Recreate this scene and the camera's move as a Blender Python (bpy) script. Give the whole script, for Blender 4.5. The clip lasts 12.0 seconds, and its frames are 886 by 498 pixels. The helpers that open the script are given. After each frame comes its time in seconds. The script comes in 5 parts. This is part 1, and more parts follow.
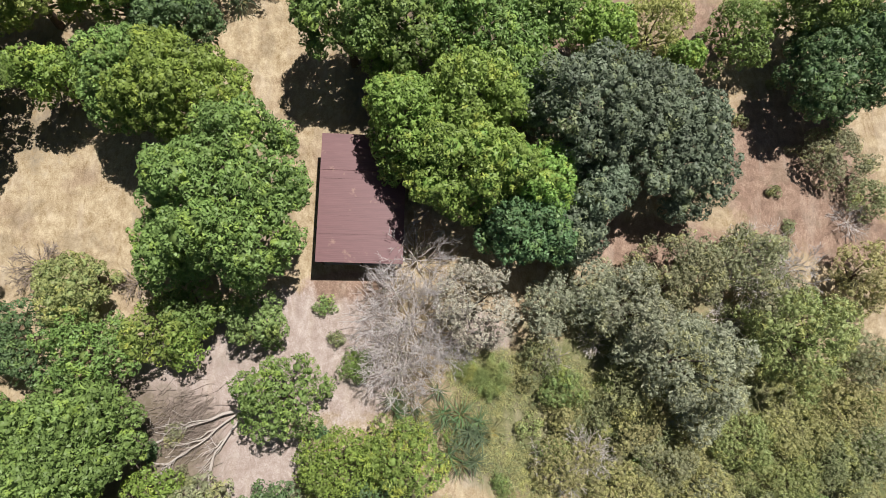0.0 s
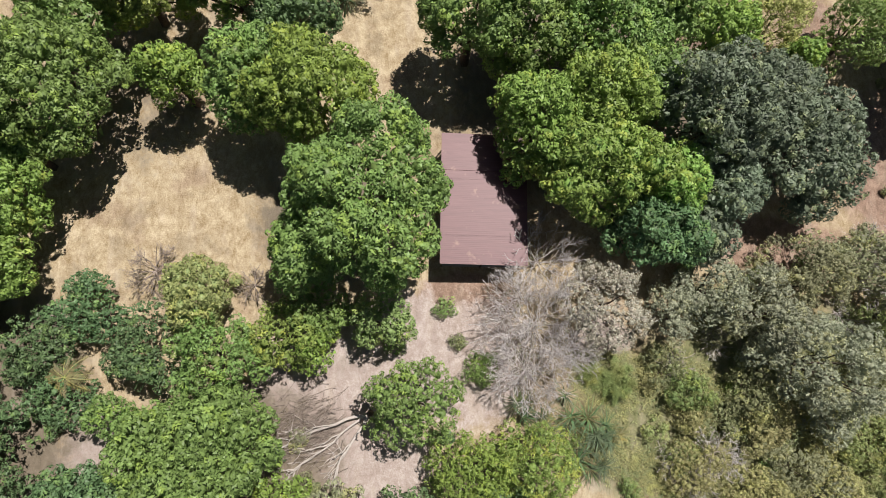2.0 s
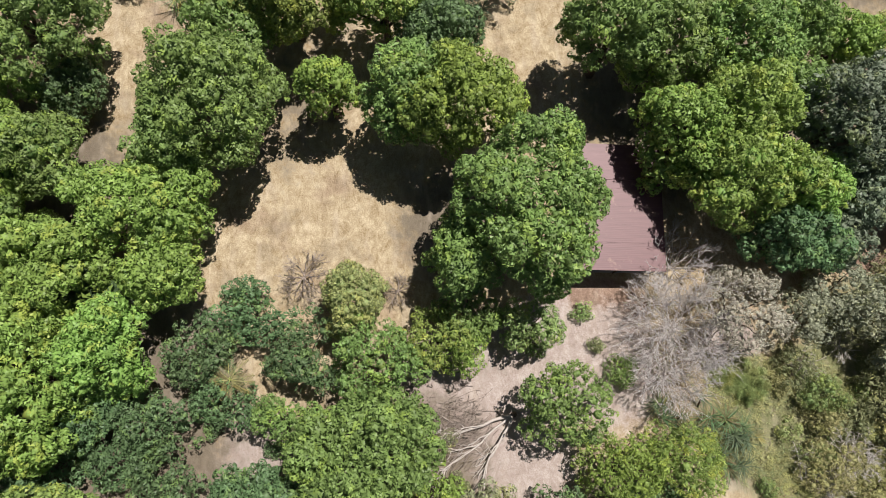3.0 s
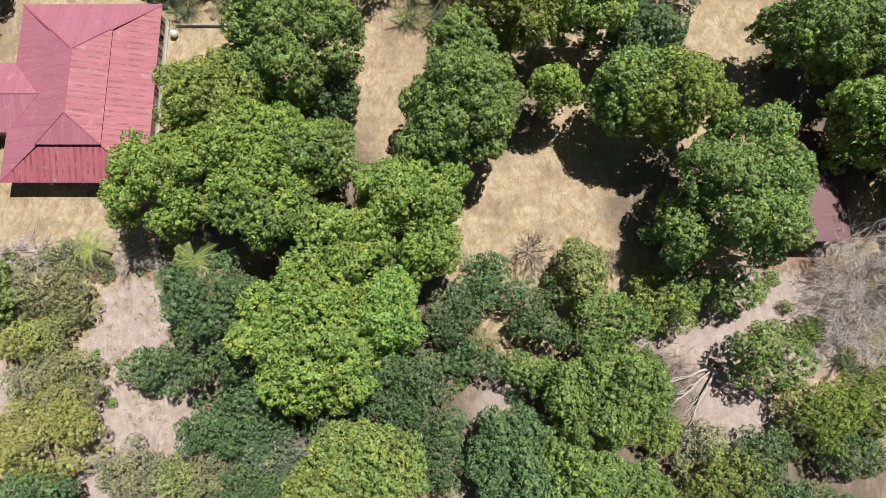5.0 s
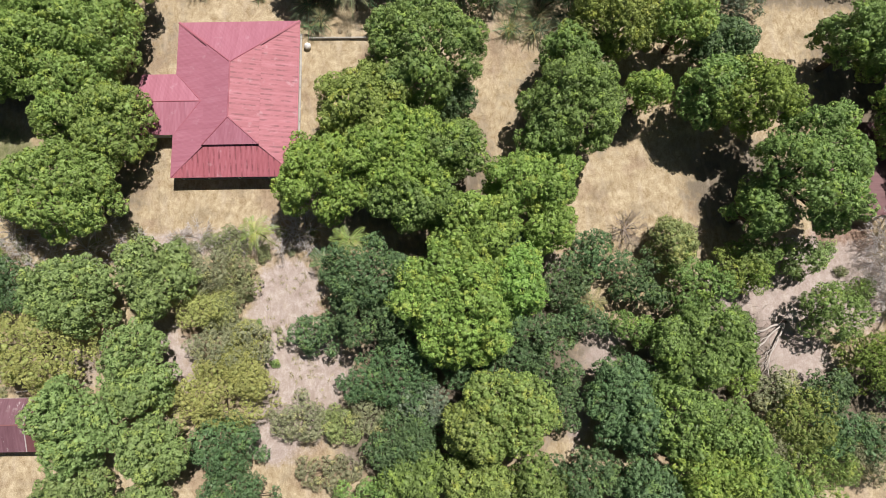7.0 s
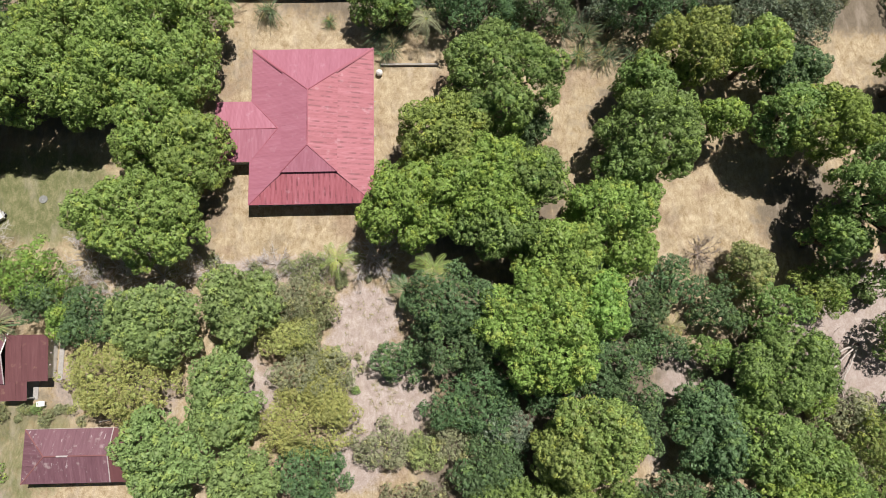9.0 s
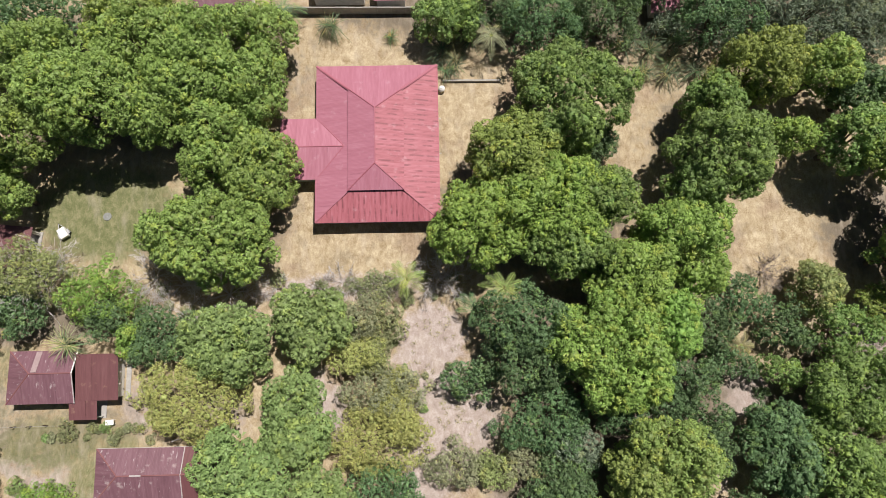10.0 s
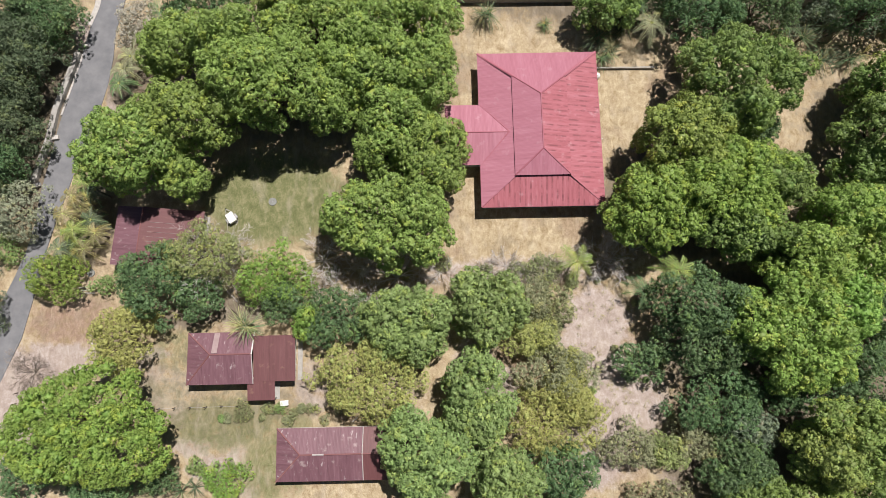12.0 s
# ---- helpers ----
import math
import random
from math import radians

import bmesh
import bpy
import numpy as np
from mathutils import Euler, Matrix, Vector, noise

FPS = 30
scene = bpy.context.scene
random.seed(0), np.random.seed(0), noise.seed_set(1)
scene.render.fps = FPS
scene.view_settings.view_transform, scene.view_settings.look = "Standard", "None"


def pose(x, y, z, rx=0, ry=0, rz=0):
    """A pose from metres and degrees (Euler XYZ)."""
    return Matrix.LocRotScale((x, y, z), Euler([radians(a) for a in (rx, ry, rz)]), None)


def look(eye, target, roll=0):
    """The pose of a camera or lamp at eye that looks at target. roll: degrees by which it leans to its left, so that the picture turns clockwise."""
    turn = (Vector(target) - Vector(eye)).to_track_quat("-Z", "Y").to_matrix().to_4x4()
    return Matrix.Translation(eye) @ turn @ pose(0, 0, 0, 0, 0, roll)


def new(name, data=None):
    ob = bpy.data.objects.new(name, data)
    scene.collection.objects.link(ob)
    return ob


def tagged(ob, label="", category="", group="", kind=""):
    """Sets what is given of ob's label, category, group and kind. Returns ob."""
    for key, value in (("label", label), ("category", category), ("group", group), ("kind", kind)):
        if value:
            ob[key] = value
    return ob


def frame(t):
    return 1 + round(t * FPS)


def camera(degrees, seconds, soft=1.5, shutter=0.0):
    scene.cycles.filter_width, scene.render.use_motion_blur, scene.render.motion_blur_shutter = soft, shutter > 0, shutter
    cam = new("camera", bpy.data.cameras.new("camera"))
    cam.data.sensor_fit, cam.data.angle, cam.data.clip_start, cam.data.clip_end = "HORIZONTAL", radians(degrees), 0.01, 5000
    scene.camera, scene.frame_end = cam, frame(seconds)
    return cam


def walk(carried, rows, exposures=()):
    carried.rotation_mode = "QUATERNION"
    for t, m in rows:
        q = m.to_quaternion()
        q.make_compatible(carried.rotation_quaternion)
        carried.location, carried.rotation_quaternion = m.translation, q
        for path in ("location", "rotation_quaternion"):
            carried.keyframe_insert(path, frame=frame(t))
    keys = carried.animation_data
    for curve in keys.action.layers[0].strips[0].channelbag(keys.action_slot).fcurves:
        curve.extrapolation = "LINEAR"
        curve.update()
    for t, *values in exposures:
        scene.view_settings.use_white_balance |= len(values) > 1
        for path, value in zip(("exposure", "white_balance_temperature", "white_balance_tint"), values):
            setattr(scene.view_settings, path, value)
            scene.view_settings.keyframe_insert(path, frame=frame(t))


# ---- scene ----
cam = camera(72.0, 12.0, soft=0.75)
PATH = [
    (0, 0.00, 0.00, 67.18, 10.87, -2.28, 1.03),
    (0.5, -0.05, -0.07, 66.84, 10.91, -2.31, 1.01),
    (1, -2.44, 0.17, 66.40, 10.72, -2.35, 1.01),
    (1.5, -6.73, 0.33, 65.82, 10.64, -2.25, 1.00),
    (2, -13.50, 0.16, 65.65, 10.85, -2.72, 0.80),
    (2.5, -20.75, 0.44, 66.20, 10.70, -2.76, 0.83),
    (3, -28.57, -0.20, 67.16, 11.23, -2.58, 0.78),
    (3.5, -35.60, -1.24, 68.92, 11.84, -2.10, 0.80),
    (5.5, -55.17, -4.16, 81.35, 8.99, 1.31, 0.08),
    (6, -60.09, -4.91, 84.77, 8.49, 1.14, -0.30),
    (6.5, -64.48, -6.17, 88.37, 8.74, 0.59, -0.78),
    (7, -68.10, -7.33, 91.25, 8.98, 0.23, -0.84),
    (9, -80.91, -4.32, 92.38, 9.57, -0.52, -1.28),
    (9.5, -85.57, -1.98, 92.59, 9.37, -0.67, -1.31),
    (10, -90.97, -0.71, 92.79, 9.13, -0.60, -1.27),
    (10.5, -97.75, -0.66, 92.84, 8.94, -0.57, -1.27),
    (11, -104.23, -1.64, 93.04, 9.09, -0.34, -1.24),
    (11.5, -110.13, -2.38, 93.23, 8.99, -0.11, -1.22),
    (12, -115.37, -2.93, 93.48, 9.22, -0.16, -1.20),
]
walk(cam, [(t, pose(x, y, z, rx, ry, rz)) for t, x, y, z, rx, ry, rz in PATH])

# ---- world and sun ----
SUN_FROM = Vector((0.24, 0.32, 0.92)).normalized()
world = bpy.data.worlds.new("sky")
scene.world = world
world.use_nodes = True
sky = world.node_tree.nodes.new("ShaderNodeTexSky")
sky.sky_type, sky.sun_disc = "NISHITA", False
sky.sun_elevation, sky.sun_rotation = math.asin(SUN_FROM.z), math.atan2(SUN_FROM.x, SUN_FROM.y)
back = world.node_tree.nodes["Background"]
back.inputs["Strength"].default_value = 0.03
world.node_tree.links.new(sky.outputs[0], back.inputs["Color"])
sun_data = bpy.data.lights.new("sun", "SUN")
sun_data.energy, sun_data.angle, sun_data.color = 5.75, radians(0.53), (1.0, 0.94, 0.905)
sun = new("sun", sun_data)
sun.matrix_world = look(SUN_FROM * 200, (0, 0, 0))
scene.view_settings.exposure = 0.06


# ---- materials ----
class Mat:
    """A small builder of node materials."""

    def __init__(self, name, rough=0.8, spec=0.3):
        self.m = bpy.data.materials.new(name)
        self.m.use_nodes = True
        self.t = self.m.node_tree
        self.b = self.t.nodes["Principled BSDF"]
        self.b.inputs["Roughness"].default_value = rough
        self.b.inputs["Specular IOR Level"].default_value = spec

    def node(self, kind, **sets):
        n = self.t.nodes.new("ShaderNode" + kind)
        for key, value in sets.items():
            n.inputs[key].default_value = value
        return n

    def link(self, a, b):
        self.t.links.new(a, b)

    def noise(self, scale, detail=4.0, rough=0.6, vec=None):
        n = self.node("TexNoise", Scale=scale, Detail=detail, Roughness=rough)
        if vec is not None:
            self.link(vec, n.inputs["Vector"])
        return n.outputs["Fac"]

    def math(self, op, a, b=0.0):
        n = self.node("Math")
        n.operation = op
        for i, v in enumerate((a, b)):
            if isinstance(v, (int, float)):
                n.inputs[i].default_value = v
            else:
                self.link(v, n.inputs[i])
        return n.outputs[0]

    def ramp(self, fac, *stops):
        n = self.node("ValToRGB")
        e = n.color_ramp.elements
        while len(e) < len(stops):
            e.new(0.5)
        for el, (p, c) in zip(e, stops):
            el.position, el.color = p, (*c, 1) if len(c) == 3 else c
        self.link(fac, n.inputs["Fac"])
        return n.outputs["Color"]

    def step(self, v, lo, hi):
        n = self.node("MapRange")
        n.interpolation_type = "SMOOTHSTEP"
        n.inputs["From Min"].default_value, n.inputs["From Max"].default_value = lo, hi
        self.link(v, n.inputs["Value"])
        return n.outputs[0]

    def mix(self, fac, a, b, blend="MIX"):
        n = self.node("Mix")
        n.data_type, n.blend_type = "RGBA", blend
        for v, i in ((fac, 0), (a, 6), (b, 7)):
            if isinstance(v, (int, float)):
                n.inputs[i].default_value = v
            elif isinstance(v, tuple):
                n.inputs[i].default_value = (*v, 1)
            else:
                self.link(v, n.inputs[i])
        return n.outputs[2]

    def bump(self, height, strength, distance):
        n = self.node("Bump", Strength=strength, Distance=distance)
        self.link(height, n.inputs["Height"])
        self.link(n.outputs[0], self.b.inputs["Normal"])

    def base(self, col):
        self.link(col, self.b.inputs["Base Color"])
        return self.m


def place(m):
    """World-size coordinates of the thing itself."""
    return m.node("TexCoord").outputs["Object"]


def world_place(m):
    return m.node("NewGeometry").outputs["Position"]


def leaf_material(name, dark, mid, light, rough=0.5, glow=0.16):
    """Leaves whose tone changes from bunch to bunch, a little from leaf to leaf, and from bough to bough."""
    m = Mat(name, rough, 0.32)
    geo = m.node("NewGeometry")
    pos = geo.outputs["Position"]
    tuft = m.node("Attribute")
    tuft.attribute_name = "tuft"
    tuft = tuft.outputs["Fac"]
    patch = m.noise(0.4, 3.0, 0.6, pos)
    pick = m.math("ADD", m.math("MULTIPLY", geo.outputs["Random Per Island"], 0.24), m.math("MULTIPLY", patch, 0.5))
    pick = m.math("ADD", pick, m.math("MULTIPLY", tuft, 0.4))
    col = m.ramp(pick, (0.2, dark), (0.55, mid), (0.88, light))
    own = m.node("ObjectInfo").outputs["Random"]
    shift = m.node("HueSaturation")
    m.link(m.math("ADD", m.math("MULTIPLY", own, 0.03), 0.485), shift.inputs["Hue"])
    m.link(m.math("ADD", m.math("MULTIPLY", own, 0.24), 0.88), shift.inputs["Value"])
    m.link(col, shift.inputs["Color"])
    col = shift.outputs[0]
    flush = m.math("MULTIPLY", m.step(m.math("ADD", m.noise(0.55, 2.0, 0.5, pos), m.math("MULTIPLY", tuft, 0.22)), 0.67, 0.78), 0.6)
    col = m.mix(flush, col, tuple(min(0.5, c * k) for c, k in zip(light, (1.25, 1.14, 0.8))))
    m.base(col)
    tr = m.node("BsdfTranslucent")
    m.link(col, tr.inputs["Color"])
    mixer = m.node("MixShader", Fac=glow)
    m.link(m.b.outputs[0], mixer.inputs[1])
    m.link(tr.outputs[0], mixer.inputs[2])
    m.link(mixer.outputs[0], m.t.nodes["Material Output"].inputs["Surface"])
    return m.m


def tones(r, g, b, spread=1.55, warm=0.0):
    r, g, b = r * 1.38, g * 1.26, b * 1.84
    mid = (r, g, b)
    dark = (r / spread, g / spread * 1.02, b / spread * 1.05)
    light = (min(r * spread * (1 + warm), 0.6), min(g * spread, 0.6), b * spread)
    return dark, mid, light


LEAF = {
    "g": leaf_material("mid_green_leaves", *tones(0.130, 0.212, 0.042)),
    "b": leaf_material("bright_green_leaves", *tones(0.160, 0.262, 0.040, 1.5)),
    "c": leaf_material("leaf_green_leaves", *tones(0.165, 0.280, 0.045, 1.55)),
    "d": leaf_material("dark_green_leaves", *tones(0.084, 0.152, 0.044, 1.6)),
    "k": leaf_material("blackish_green_leaves", *tones(0.115, 0.158, 0.070, 1.6)),
    "y": leaf_material("yellowish_green_leaves", *tones(0.165, 0.242, 0.042, 1.6, 0.05)),
    "m": leaf_material("fresh_green_leaves", *tones(0.162, 0.250, 0.045, 1.5)),
    "l": leaf_material("light_green_leaves", *tones(0.165, 0.250, 0.060, 1.45)),
    "q": leaf_material("dull_yellow_green_leaves", *tones(0.165, 0.235, 0.045, 1.6)),
    "r": leaf_material("dark_olive_leaves", *tones(0.078, 0.114, 0.042, 1.8)),
    "p": leaf_material("dull_olive_leaves", *tones(0.150, 0.150, 0.046, 1.9)),
    "v": leaf_material("pale_vine_leaves", *tones(0.220, 0.285, 0.075, 1.45)),
    "h": leaf_material("dry_yellow_green_grass", *tones(0.262, 0.275, 0.085, 1.45), 0.7),
    "s": leaf_material("grey_green_leaves", *tones(0.225, 0.262, 0.122, 1.4), 0.65),
    "e": leaf_material("dusty_green_leaves", *tones(0.200, 0.228, 0.088, 1.5), 0.65),
    "o": leaf_material("olive_yellow_leaves", *tones(0.29, 0.345, 0.08, 1.35), 0.6),
    "w": leaf_material("pale_dry_leaves", *tones(0.330, 0.335, 0.180, 1.5), 0.7),
    "f": leaf_material("scrub_leaves", *tones(0.185, 0.225, 0.075, 1.55), 0.65),
}


def bark_material(name, a, b):
    m = Mat(name, 0.9, 0.15)
    p = place(m)
    n = m.noise(6.0, 6.0, 0.7, p)
    m.bump(n, 0.6, 0.05)
    return m.base(m.ramp(n, (0.3, a), (0.7, b)))


BARK = bark_material("brown_bark", (0.06, 0.045, 0.032), (0.17, 0.13, 0.1))
DEADWOOD = bark_material("bleached_dead_wood", (0.36, 0.315, 0.28), (0.58, 0.53, 0.48))
BRUSH = bark_material("brown_brushwood", (0.20, 0.155, 0.125), (0.42, 0.36, 0.31))
TWIG = bark_material("grey_twigs", (0.48, 0.44, 0.425), (0.70, 0.66, 0.64))


def roof_material(name, dark, mid, light, stain, amount, rough=0.6, ribs=0.2, bars=0.0, scratch=0.0):
    m = Mat(name, rough, 0.45)
    uv = m.node("UVMap").outputs[0]
    sep = m.node("SeparateXYZ")
    m.link(uv, sep.inputs[0])
    stretch = m.node("Mapping")
    stretch.inputs["Scale"].default_value = (3.2, 0.35, 1.0)
    m.link(uv, stretch.inputs["Vector"])
    streak = m.noise(1.0, 5.0, 0.62, stretch.outputs[0])
    rnd = m.node("ObjectInfo").outputs["Random"]
    blot = m.noise(0.7, 5.0, 0.65, world_place(m))
    tone = m.math("ADD", m.math("MULTIPLY", streak, 0.75), m.math("MULTIPLY", rnd, 0.13))
    tone = m.math("ADD", tone, 0.07)
    col = m.ramp(tone, (0.28, dark), (0.55, mid), (0.82, light))
    col = m.mix(m.math("MULTIPLY", m.step(blot, 0.58, 0.72), amount), col, stain)
    fine = m.noise(9.0, 4.0, 0.7, uv)
    col = m.mix(m.math("MULTIPLY", m.step(fine, 0.62, 0.78), amount * 0.6), col, stain)
    if scratch:
        worn = m.node("Mapping")
        worn.inputs["Scale"].default_value = (1.9, 0.55, 1.0)
        m.link(uv, worn.inputs["Vector"])
        thin = m.noise(1.0, 4.0, 0.7, worn.outputs[0])
        col = m.mix(m.math("MULTIPLY", m.step(thin, 0.61, 0.68), scratch), col, (0.52, 0.45, 0.45))
    if bars:
        # dark bars at the sheet spacing put the ribs' shading into the colour
        beat = m.math("SINE", m.math("MULTIPLY", sep.outputs[0], 2 * math.pi / 0.81))
        rib_shade = m.math("MULTIPLY", m.step(beat, 0.2, 0.95), m.step(m.noise(0.55, 4.0, 0.6, uv), 0.42, 0.62))
        col = m.mix(m.math("MULTIPLY", rib_shade, bars), col, tuple(c * 0.55 for c in dark))
    wave = m.math("SINE", m.math("MULTIPLY", sep.outputs[0], 2 * math.pi / 0.2))
    m.bump(wave, ribs, 0.02)
    return m.base(col)


ROOF_RED = roof_material("faded_red_metal_sheet", (0.31, 0.108, 0.145), (0.37, 0.142, 0.188), (0.43, 0.195, 0.245), (0.47, 0.27, 0.31), 0.4)
# for the streaked slopes, with rib shading painted in as dark bars
ROOF_STREAKED = roof_material("rib_shaded_red_metal_sheet", (0.27, 0.07, 0.085), (0.36, 0.108, 0.132), (0.44, 0.18, 0.215), (0.48, 0.28, 0.31), 0.45, 0.58, 0.25, 0.75)
ROOF_MAUVE = roof_material("weathered_maroon_metal_sheet", (0.12, 0.056, 0.068), (0.178, 0.088, 0.106), (0.245, 0.137, 0.155), (0.42, 0.34, 0.33), 0.6, 0.55, 0.14, 0.0, 0.65)
ROOF_BROWN = roof_material("dull_brown_red_metal_sheet", (0.11, 0.045, 0.046), (0.145, 0.06, 0.062), (0.18, 0.085, 0.085), (0.30, 0.18, 0.13), 0.6, 0.5, 0.06)
RIDGE_RED = roof_material("red_ridge_flashing", (0.31, 0.09, 0.12), (0.37, 0.125, 0.16), (0.42, 0.165, 0.20), (0.4, 0.2, 0.22), 0.3)
RIDGE_MAUVE = roof_material("maroon_ridge_flashing", (0.17, 0.07, 0.07), (0.25, 0.11, 0.11), (0.36, 0.2, 0.19), (0.5, 0.4, 0.36), 0.5)


def plain(name, a, b, scale=2.0, rough=0.8, spec=0.3, bump=0.2):
    m = Mat(name, rough, spec)
    p = place(m)
    n = m.noise(scale, 6.0, 0.65, p)
    fine = m.noise(scale * 9, 3.0, 0.6, p)
    if bump:
        m.bump(fine, bump, 0.02)
    return m.base(m.ramp(m.math("ADD", m.math("MULTIPLY", n, 0.7), m.math("MULTIPLY", fine, 0.3)), (0.32, a), (0.68, b)))


WALL_WHITE = plain("stained_white_wall_paint", (0.62, 0.58, 0.52), (0.8, 0.78, 0.74))
WALL_DARK = plain("dark_timber_wall", (0.06, 0.045, 0.035), (0.12, 0.09, 0.07))
CONCRETE = plain("weathered_concrete", (0.26, 0.25, 0.23), (0.42, 0.4, 0.37), 1.2)
WHITE_METAL = plain("white_painted_metal", (0.66, 0.65, 0.61), (0.82, 0.81, 0.78), 3.0, 0.45, 0.5, 0.05)
RUBBER = plain("black_rubber", (0.02, 0.02, 0.02), (0.035, 0.035, 0.035), 5.0, 0.8)
GREY_METAL = plain("galvanised_metal", (0.3, 0.3, 0.3), (0.45, 0.45, 0.45), 4.0, 0.45, 0.5)
KERB_PAINT = plain("worn_white_kerb", (0.3, 0.28, 0.26), (0.6, 0.57, 0.53), 3.0)
SEAM = plain("greyish_sealant", (0.34, 0.3, 0.29), (0.56, 0.52, 0.5), 5.0, 0.6)
GLASS = Mat("dark_window_glass", 0.08, 0.5)
GLASS.b.inputs["Base Color"].default_value = (0.02, 0.025, 0.03, 1)
GLASS = GLASS.m


def asphalt_material():
    m = Mat("grey_asphalt", 0.85, 0.25)
    p = world_place(m)
    n = m.noise(0.5, 5.0, 0.6, p)
    fine = m.noise(14.0, 4.0, 0.7, p)
    m.bump(fine, 0.3, 0.02)
    col = m.ramp(m.math("ADD", m.math("MULTIPLY", n, 0.7), m.math("MULTIPLY", fine, 0.3)), (0.35, (0.14, 0.143, 0.152)), (0.65, (0.215, 0.215, 0.222)))
    return m.base(col)


ASPHALT = asphalt_material()


def ground_material():
    m = Mat("dry_earth_and_grass", 0.95, 0.1)
    p = world_place(m)
    big, mid, fine = m.noise(0.11, 5.0, 0.6, p), m.noise(0.7, 6.0, 0.65, p), m.noise(6.5, 5.0, 0.7, p)
    at = m.node("Attribute")
    at.attribute_name = "zones"
    sep = m.node("SeparateColor")
    m.link(at.outputs["Color"], sep.inputs[0])
    wob = m.math("MULTIPLY", m.math("ADD", m.math("SUBTRACT", mid, 0.5), m.math("MULTIPLY", m.math("SUBTRACT", fine, 0.5), 0.5)), 0.95)

    def where(out):
        return m.step(m.math("ADD", out, wob), 0.3, 0.7)

    # straw lies in long uneven swaths
    swath = m.node("Mapping")
    swath.inputs["Scale"].default_value = (0.75, 0.4, 1.0)
    swath.inputs["Rotation"].default_value = (0, 0, 0.35)
    m.link(p, swath.inputs["Vector"])
    straw = m.node("TexNoise", Scale=1.0, Detail=6.0, Roughness=0.62, Distortion=2.4)
    m.link(swath.outputs[0], straw.inputs["Vector"])
    tone = m.math("ADD", m.math("MULTIPLY", mid, 0.32), m.math("MULTIPLY", fine, 0.36))
    tone = m.math("ADD", tone, m.math("MULTIPLY", straw.outputs["Fac"], 0.32))
    grass = m.ramp(tone, (0.38, (0.24, 0.172, 0.09)), (0.49, (0.38, 0.303, 0.192)), (0.6, (0.55, 0.462, 0.315)))
    grass = m.mix(m.step(big, 0.52, 0.66), grass, m.ramp(tone, (0.38, (0.20, 0.142, 0.09)), (0.6, (0.40, 0.31, 0.21))))
    sand = m.ramp(tone, (0.36, (0.265, 0.205, 0.172)), (0.49, (0.365, 0.302, 0.265)), (0.6, (0.49, 0.425, 0.388)))
    green = m.ramp(tone, (0.4, (0.105, 0.118, 0.05)), (0.5, (0.165, 0.172, 0.08)), (0.6, (0.27, 0.25, 0.14)))
    red = m.ramp(tone, (0.38, (0.16, 0.108, 0.08)), (0.5, (0.27, 0.185, 0.138)), (0.6, (0.40, 0.295, 0.22)))
    litter_and_shade = m.ramp(tone, (0.35, (0.115, 0.092, 0.066)), (0.65, (0.225, 0.19, 0.14)))
    col = m.mix(where(sep.outputs[2]), grass, red)
    blot = m.noise(0.28, 4.0, 0.6, p)
    col = m.mix(m.math("MULTIPLY", m.step(blot, 0.5, 0.66), 0.35), col, (0.17, 0.14, 0.1))
    col = m.mix(where(sep.outputs[0]), col, sand)
    col = m.mix(where(sep.outputs[1]), col, green)
    col = m.mix(where(at.outputs["Alpha"]), col, litter_and_shade)
    drift = m.node("Mapping")
    drift.inputs["Scale"].default_value = (0.55, 0.16, 1.0)
    drift.inputs["Rotation"].default_value = (0, 0, 0.5)
    m.link(p, drift.inputs["Vector"])
    pale = m.noise(1.0, 6.0, 0.62, drift.outputs[0])
    col = m.mix(m.math("MULTIPLY", m.step(pale, 0.5, 0.7), 0.3), col, (0.48, 0.41, 0.33))
    speck = m.noise(2.6, 6.0, 0.75, p)
    col = m.mix(m.math("MULTIPLY", m.step(speck, 0.57, 0.7), 0.48), col, (0.13, 0.10, 0.06))
    crumbs = m.noise(17.0, 3.0, 0.6, p)
    col = m.mix(m.math("MULTIPLY", m.step(crumbs, 0.6, 0.72), 0.25), col, (0.1, 0.075, 0.05))
    col = m.mix(m.math("MULTIPLY", m.step(m.noise(11.0, 3.0, 0.6, p), 0.62, 0.74), 0.18), col, (0.5, 0.43, 0.33))
    m.bump(m.math("ADD", fine, mid), 0.6, 0.12)
    return m.base(col)


GROUND = ground_material()


